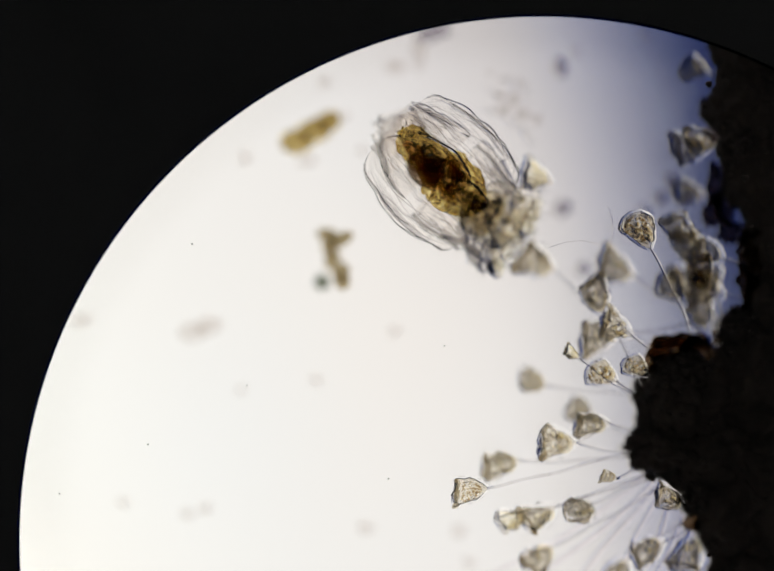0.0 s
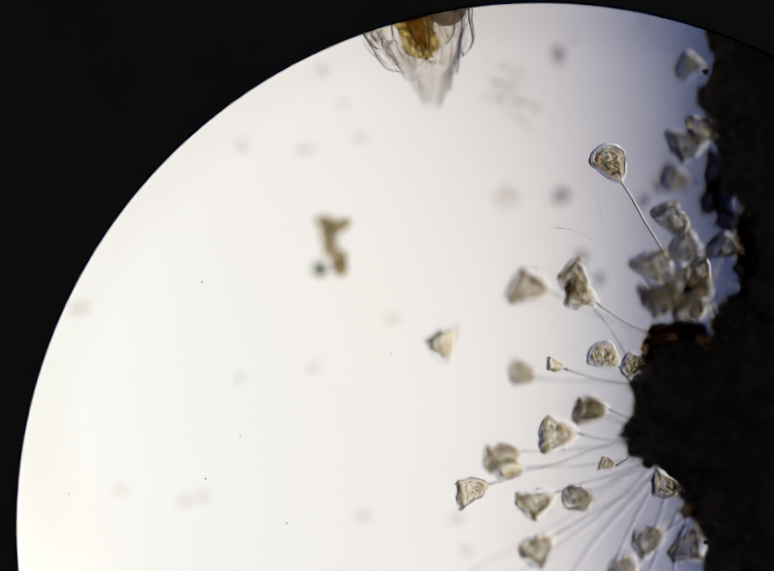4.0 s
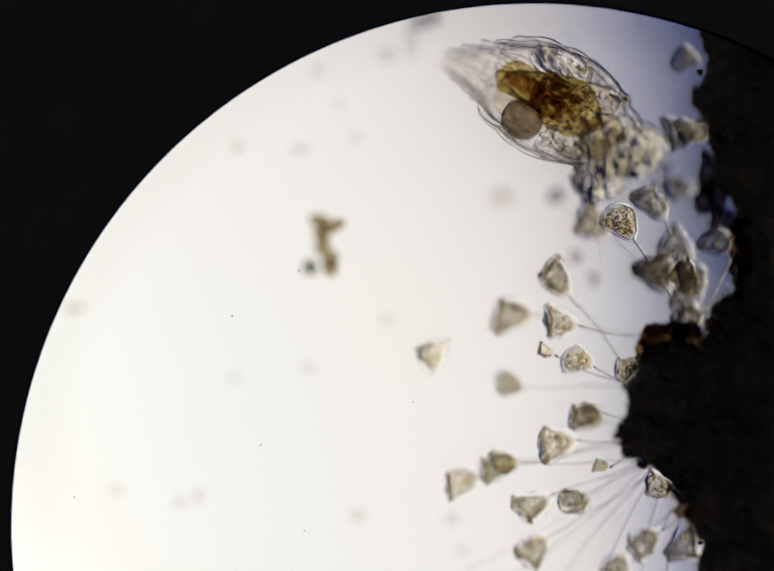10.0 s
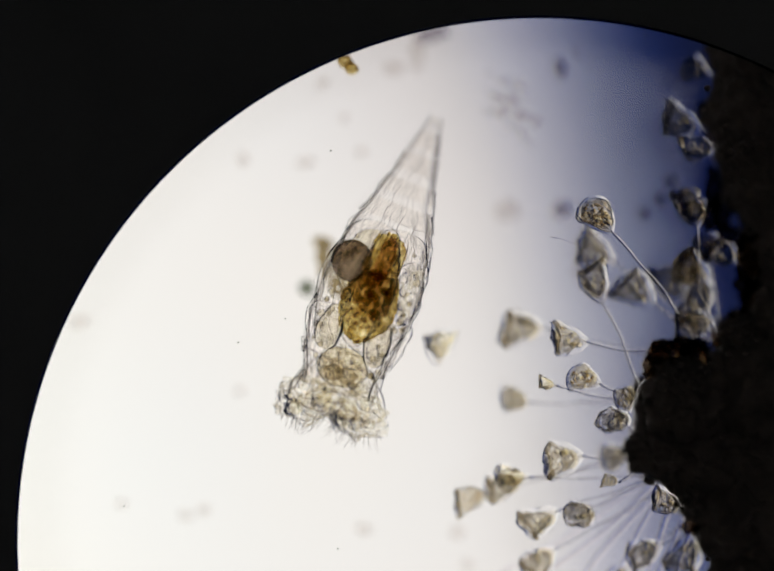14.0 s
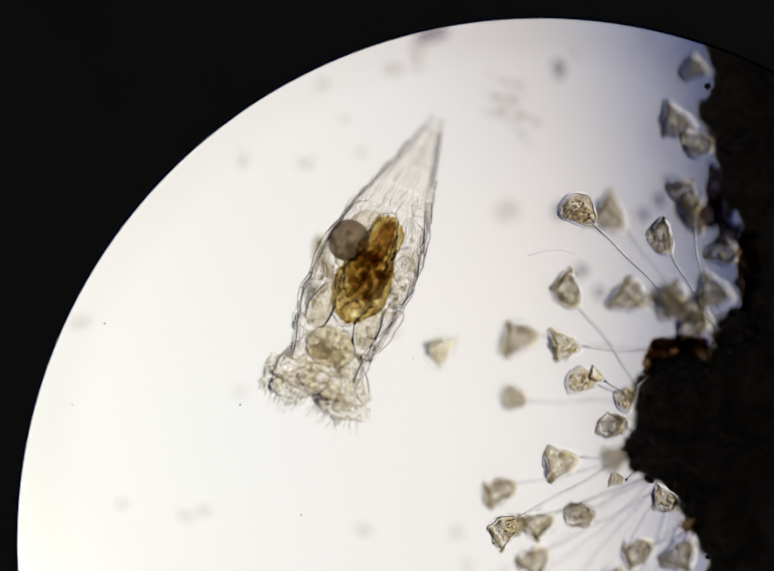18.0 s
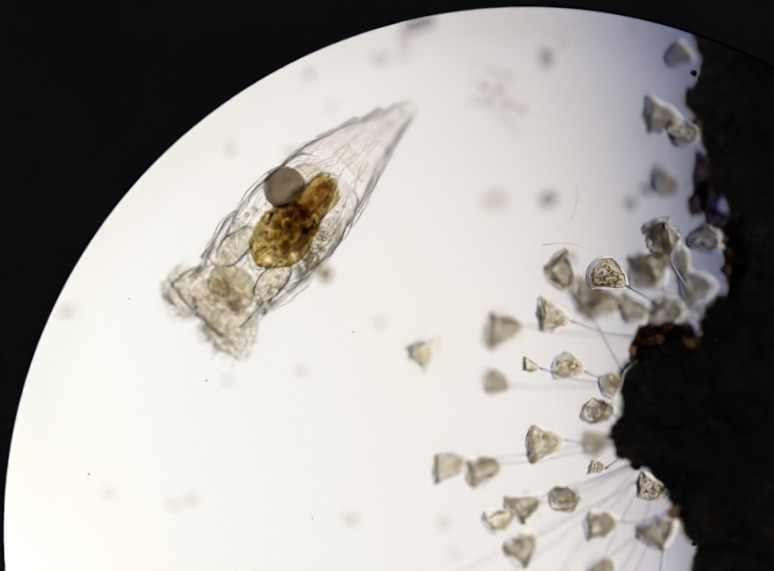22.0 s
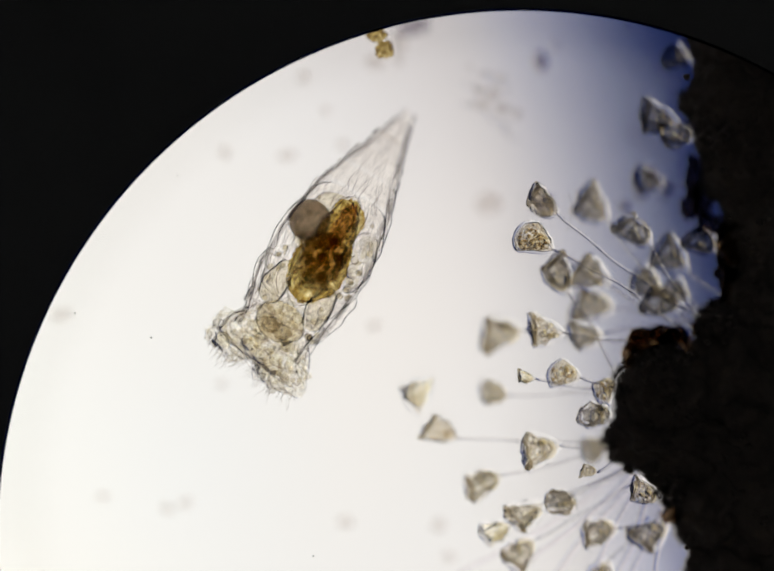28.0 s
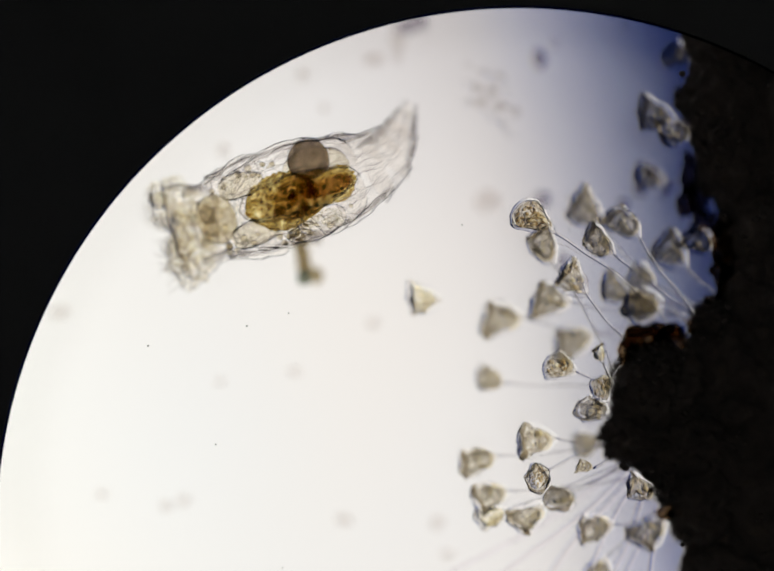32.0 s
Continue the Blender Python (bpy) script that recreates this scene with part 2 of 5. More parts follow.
def lathe(profile, seg=28, folds=0, depth=0.0, flat=1.0, rough=0.0, seed=0.0):
    """A closed body of revolution about x from (x, r) pairs in plan units; folds: lengthwise wrinkles."""
    bm = bmesh.new()
    rings = []
    for x, r in profile:
        ring = []
        for i in range(seg):
            a = 2 * math.pi * i / seg
            k = r * (1 + depth * math.cos(folds * a + 0.02 * x))
            if rough:
                k *= 1 + rough * noise.fractal((x * 0.03 + seed, math.cos(a) * 1.7, math.sin(a) * 1.7), 0.8, 2.2, 4)
            ring.append(bm.verts.new((x * U, k * math.cos(a) * U, k * math.sin(a) * U * flat)))
        rings.append(ring)
    for p, q in zip(rings, rings[1:]):
        for i in range(seg):
            j = (i + 1) % seg
            bm.faces.new((p[i], q[i], q[j], p[j]))
    bm.faces.new(rings[0])
    bm.faces.new(list(reversed(rings[-1])))
    bmesh.ops.recalc_face_normals(bm, faces=bm.faces)
    return bm


def shell(profile, wall=2.0, seg=36, folds=0, depth=0.0, flat=1.0, rough=0.0, seed=0.0):
    """A thin-walled body of revolution about x, open at both ends."""
    bm = bmesh.new()
    walls = []
    for w in (0, wall):
        rings = []
        for x, r in profile:
            ring = []
            for i in range(seg):
                a = 2 * math.pi * i / seg
                k = r * (1 + depth * math.cos(folds * a + 0.02 * x))
                if rough:
                    k *= 1 + rough * noise.noise((x * 0.03 + seed, math.cos(a) * 1.7, math.sin(a) * 1.7))
                k = max(0.6, k - w)
                ring.append(bm.verts.new((x * U, k * math.cos(a) * U, k * math.sin(a) * U * flat)))
            rings.append(ring)
        walls.append(rings)
    for rings, turned in zip(walls, (False, True)):
        for p, q in zip(rings, rings[1:]):
            for i in range(seg):
                j = (i + 1) % seg
                f = (p[i], p[j], q[j], q[i])
                bm.faces.new(f if not turned else f[::-1])
    for e in (0, -1):
        p, q = ([bm.verts.new(v.co) for v in w[e]] for w in walls)
        for i in range(seg):
            j = (i + 1) % seg
            f = (p[i], q[i], q[j], p[j])
            bm.faces.new(f if e == 0 else f[::-1])
    return bm


def reach(profile, x):
    """The radius of a profile at x."""
    for (x0, r0), (x1, r1) in zip(profile, profile[1:]):
        if x <= x1:
            return r0 + (r1 - r0) * (x - x0) / (x1 - x0)
    return profile[-1][1]


def strands(profile, count, rng, flat=1.0, rings=0, thick=0.7):
    """Fine muscle threads along a body wall, and hoops round it."""
    bm = bmesh.new()
    x0, x1 = profile[0][0], profile[-1][0]
    for i in range(count):
        flank = i % 5 < 2
        a = math.pi * (i % 2) + rng.uniform(-0.75, 0.75) if flank else rng.uniform(0, 2 * math.pi)
        s, e = sorted((rng.uniform(x0, x1), rng.uniform(x0, x1)))
        if flank:
            s, e = x0 + (x1 - x0) * rng.uniform(0.14, 0.3), x1 - (x1 - x0) * rng.uniform(0.14, 0.3)
        elif e - s < (x1 - x0) * 0.35:
            s, e = x0, x1
        turn, pts = rng.uniform(-0.25, 0.25), []
        for j in range(9):
            x = s + (e - s) * j / 8
            b = a + turn * j / 8 + 0.05 * math.sin(j * 1.9 + i)
            r = reach(profile, x) - 2.5 - (rng.uniform(0, 3.5) if flank else 0)
            pts.append((x, r * math.cos(b), r * math.sin(b) * flat))
        wide = thick * (1.3 if flank else 1.0)
        tube(pts, [wide * 0.4] + [wide * rng.uniform(0.7, 1.2) for j in range(7)] + [wide * 0.4], 6, bm)
    for i in range(rings):
        x = x0 + (x1 - x0) * (i + rng.uniform(0.2, 0.8)) / rings
        a0 = rng.uniform(0, 2 * math.pi)
        pts = []
        for j in range(15):
            b = a0 + 3.6 * j / 14
            r = reach(profile, x) - 2.5
            pts.append((x + 9 * math.sin(b * 1.6 + a0 * 3), r * math.cos(b), r * math.sin(b) * flat))
        tube(pts, [thick * 0.3] + [thick * 0.75] * 13 + [thick * 0.3], 6, bm)
    return bm


def globe(r, n=12):
    """A round profile."""
    return [(-r * math.cos(math.pi * (i + 0.3) / (n + 0.6)), r * math.sin(math.pi * (i + 0.3) / (n + 0.6))) for i in range(n + 1)]


def finer(profile, step=3.0):
    """The same profile with more rings."""
    out = []
    for (x0, r0), (x1, r1) in zip(profile, profile[1:]):
        k = max(1, int((x1 - x0) / step))
        out += [(x0 + (x1 - x0) * i / k, r0 + (r1 - r0) * i / k) for i in range(k)]
    return out + [profile[-1]]


def rounded(x0, x1, r0, r1, n=8, cap=8, bulge=0.0):
    """A barrel profile from x0 to x1 with rounded ends."""
    out = []
    for i in range(4):
        a = math.pi / 2 * (i + 0.35) / 4.35
        out.append((x0 - cap * math.cos(a), r0 * math.sin(a)))
    for i in range(n + 1):
        k = i / n
        out.append((x0 + (x1 - x0) * k, r0 + (r1 - r0) * k + bulge * math.sin(math.pi * k)))
    for i in range(3, -1, -1):
        a = math.pi / 2 * (i + 0.35) / 4.35
        out.append((x1 + cap * math.cos(a), r1 * math.sin(a)))
    return out


def blob(rx, ry, rz, amp=0.1, freq=2.0, sub=3, seed=0.0, centre=(0, 0, 0), bm=None, octaves=3):
    """A lumpy ellipsoid, radii in plan units."""
    bm = bm or bmesh.new()
    made = bmesh.ops.create_icosphere(bm, subdivisions=sub, radius=1.0)["verts"]
    for v in made:
        p = v.co.copy()
        k = 1 + amp * noise.fractal(p * freq + Vector((seed, seed * 1.7, -seed)), 0.8, 2.0, octaves)
        v.co = Vector(((p.x * k * rx + centre[0]) * U, (p.y * k * ry + centre[1]) * U, (p.z * k * rz + centre[2]) * U))
    return bm


def tube(points, radii, seg=8, bm=None):
    """A round thread through points in plan units."""
    bm = bm or bmesh.new()
    pts = [Vector(p) * U for p in points]
    rings = []
    for i, p in enumerate(pts):
        d = (pts[min(i + 1, len(pts) - 1)] - pts[max(i - 1, 0)]).normalized()
        side = d.cross(Vector((0, 0, 1)))
        side = side.normalized() if side.length > 1e-6 else Vector((1, 0, 0))
        up = side.cross(d)
        r = (radii[i] if isinstance(radii, (list, tuple)) else radii) * U
        rings.append([bm.verts.new(p + (side * math.cos(2 * math.pi * j / seg) + up * math.sin(2 * math.pi * j / seg)) * r) for j in range(seg)])
    for p, q in zip(rings, rings[1:]):
        for i in range(seg):
            j = (i + 1) % seg
            bm.faces.new((p[i], q[i], q[j], p[j]))
    bm.faces.new(rings[0])
    bm.faces.new(list(reversed(rings[-1])))
    bmesh.ops.recalc_face_normals(bm, faces=bm.faces)
    return bm


def heading(x, y):
    """Degrees about z of a plan direction."""
    return math.degrees(math.atan2(-y, x))


# ---- the microscope: slide, field stop, tubes and lamp ----
STOP = 0.042
FIELD = spot(1098.6, 1092, STOP)
FIELD_R = 1058.4 * U * (EYE - STOP) / EYE
FLOOR = -0.30


def disc_ring(r0, r1, z0, z1, seg=256):
    bm = bmesh.new()
    loops = []
    for r, z in ((r0, z0), (r1, z0), (r1, z1), (r0, z1)):
        loops.append([bm.verts.new((r * math.cos(2 * math.pi * i / seg), r * math.sin(2 * math.pi * i / seg), z)) for i in range(seg)])
    for a in range(4):
        p, q = loops[a], loops[(a + 1) % 4]
        for i in range(seg):
            j = (i + 1) % seg
            bm.faces.new((p[i], p[j], q[j], q[i]))
    bmesh.ops.recalc_face_normals(bm, faces=bm.faces)
    return bm


def box(sx, sy, z0, z1, bevel=0.0):
    bm = bmesh.new()
    bmesh.ops.create_cube(bm, size=1.0)
    for v in bm.verts:
        v.co = Vector((v.co.x * sx, v.co.y * sy, z0 if v.co.z < 0 else z1))
    if bevel:
        bmesh.ops.bevel(bm, geom=bm.edges[:], offset=bevel, segments=2, affect="EDGES")
    return bm


def flat_shaded(ob):
    ob.data.polygons.foreach_set("use_smooth", [False] * len(ob.data.polygons))
    return ob


MOVES = []


def microscope():
    ax, ay = FIELD.x, FIELD.y
    slide = flat_shaded(part("floor", box(5.2, 3.6, FLOOR - 0.12, FLOOR), SLIDE))
    slide.location = (ax, ay, 0)
    tagged(slide, "clear glass microscope slide under the water", "slide", kind="structure")
    stop = flat_shaded(part("wall_field_stop", disc_ring(FIELD_R + 5 * U, 2.6, STOP, STOP + 0.008), BLACK))
    stop.location = (ax, ay, 0)
    tagged(stop, "blackened metal field stop with a round opening", "diaphragm", kind="structure")
    # chromatic fringe of the optics, put in as a thin blue-tinted ring
    flat_shaded(part("blue_fringe", disc_ring(FIELD_R, FIELD_R + 5 * U, STOP + 0.002, STOP + 0.004), BLUE_FRINGE, stop, "thin tinted ring for the blue colour fringe round the opening"))
    upper = flat_shaded(part("wall_eyepiece_tube", disc_ring(2.6, 2.66, STOP, 6.6, 96), BLACK))
    upper.location = (ax, ay, 0)
    tagged(upper, "matt black inside of the eyepiece tube", "tube", kind="structure")
    cap = flat_shaded(part("ceiling", disc_ring(1.6, 2.66, 6.6, 6.66, 96), BLACK))
    cap.location = (ax, ay, 0)
    tagged(cap, "matt black end of the eyepiece tube", "tube", kind="structure")
    # the lamp stands on the axis that runs from the eye through the field's middle
    k = (EYE + 10) / (EYE - STOP)
    lx, ly = ax * k, ay * k
    lower = flat_shaded(part("wall_lamp_tube", disc_ring(6.6, 6.7, -10.4, FLOOR - 0.2, 96), BLACK))
    lower.location = ((ax + lx) / 2, (ay + ly) / 2, 0)
    tagged(lower, "matt black inside of the lamp tube", "tube", kind="structure")
    lamp = new("microscope_lamp")
    lamp.location = (lx, ly, -10.2)
    tagged(lamp, "round frosted microscope lamp glowing white below the stage, eyepiece vignetting painted into its glow", "lamp")
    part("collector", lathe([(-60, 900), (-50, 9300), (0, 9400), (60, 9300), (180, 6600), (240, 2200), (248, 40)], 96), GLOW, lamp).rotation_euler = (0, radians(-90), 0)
    flat_shaded(part("collar", disc_ring(6.02, 6.4, -0.06, 0.12, 96), BLACK, lamp))
    # the lamp is moved only to slide its painted vignetting across the field
    MOVES.append((lamp, [(t, pose(lx + x, ly, -10.2, 0, 0, turn)) for t, x, turn in VIGNETTE_SHIFT]))


microscope()


# ---- the heap of dark humus ----
HEAP = [(1400, 830, 112, 105), (1385, 797, 82, 82), (1365, 908, 92, 68), (1450, 930, 110, 90), (1350, 762, 42, 45), (1392, 762, 46, 45), (1548, 772, 125, 130),
        (1500, 1040, 95, 110), (1600, 1000, 180, 200), (1560, 1180, 120, 130), (1590, 620, 80, 90), (1608, 480, 102, 110), (1562, 350, 92, 116),
        (1540, 210, 110, 100), (1560, 80, 120, 120), (1640, 300, 120, 260), (1700, 700, 180, 320), (1700, 1100, 200, 200), (1500, 300, 50, 60), (1494, 668, 44, 42), (1402, 1000, 34, 40)]


HEAP_OBJECTS = []


def humus_heap():
    heap = new("humus_heap")
    heap.location = spot(1450, 850, FLOOR)
    HEAP_OBJECTS.append(heap)
    tagged(heap, "opaque black-brown heap of humus with crumbly edges", "humus")
    rng = random.Random(4)
    for i, (x, y, rx, ry) in enumerate(HEAP):
        ob = part("clod", blob(rx, ry, 150, 0.26, 2.2, 5, i * 3.1, octaves=6), SOIL, heap)
        ob.location = spot(x, y, -0.13) - heap.location
    for i, (x, y, rx, ry) in enumerate([(1360, 708, 42, 26), (1408, 714, 32, 34), (1525, 520, 30, 52), (1538, 600, 36, 46), (1480, 682, 36, 24), (1335, 715, 22, 20), (1345, 692, 24, 13), (1388, 690, 28, 15), (1318, 735, 14, 20), (1412, 692, 24, 16), (1555, 700, 40, 30),
                                        (1400, 1060, 18, 14), (1506, 646, 34, 30), (1515, 565, 24, 26)]):
        ob = part("crumb", blob(rx, ry, 30, 0.45, 2.6, 4, 50 + i * 2.3, octaves=5), HUMUS, heap)
        ob.location = spot(x, y, rng.uniform(-0.12, -0.06)) - heap.location
    for i, (x, y, rx, ry) in enumerate([(1448, 375, 16, 42), (1440, 432, 18, 24), (1465, 420, 18, 30), (1475, 470, 22, 20), (1428, 215, 14, 16), (1445, 270, 16, 14)]):
        ob = part("crumb", blob(rx, ry, 20, 0.75, 2.6, 4, 80 + i * 2.3, octaves=5), DIMHUMUS, heap)
        ob.location = spot(x, y, -0.15) - heap.location
    bm = bmesh.new()
    mid = spot(1450, 850, FLOOR)
    for i in range(240):
        x, y, rx, ry = HEAP[i % len(HEAP)]
        a, r = rng.uniform(0, 2 * math.pi), rng.uniform(2.5, 8)
        p = (spot(x + rx * 1.02 * math.cos(a), y + ry * 1.02 * math.sin(a), rng.uniform(-0.09, 0.0)) - mid) / U
        blob(r, r * rng.uniform(0.6, 1), r * 0.8, 0.4, 2.5, 2, i * 0.7, tuple(p), bm)
    tagged(part("litter", bm, SOIL, heap), kind="stuff")


humus_heap()

MOVES.append((HEAP_OBJECTS[0], [(t, Matrix.Translation(HEAP_OBJECTS[0].location + shift(t))) for t, x, y in SHIFT]))


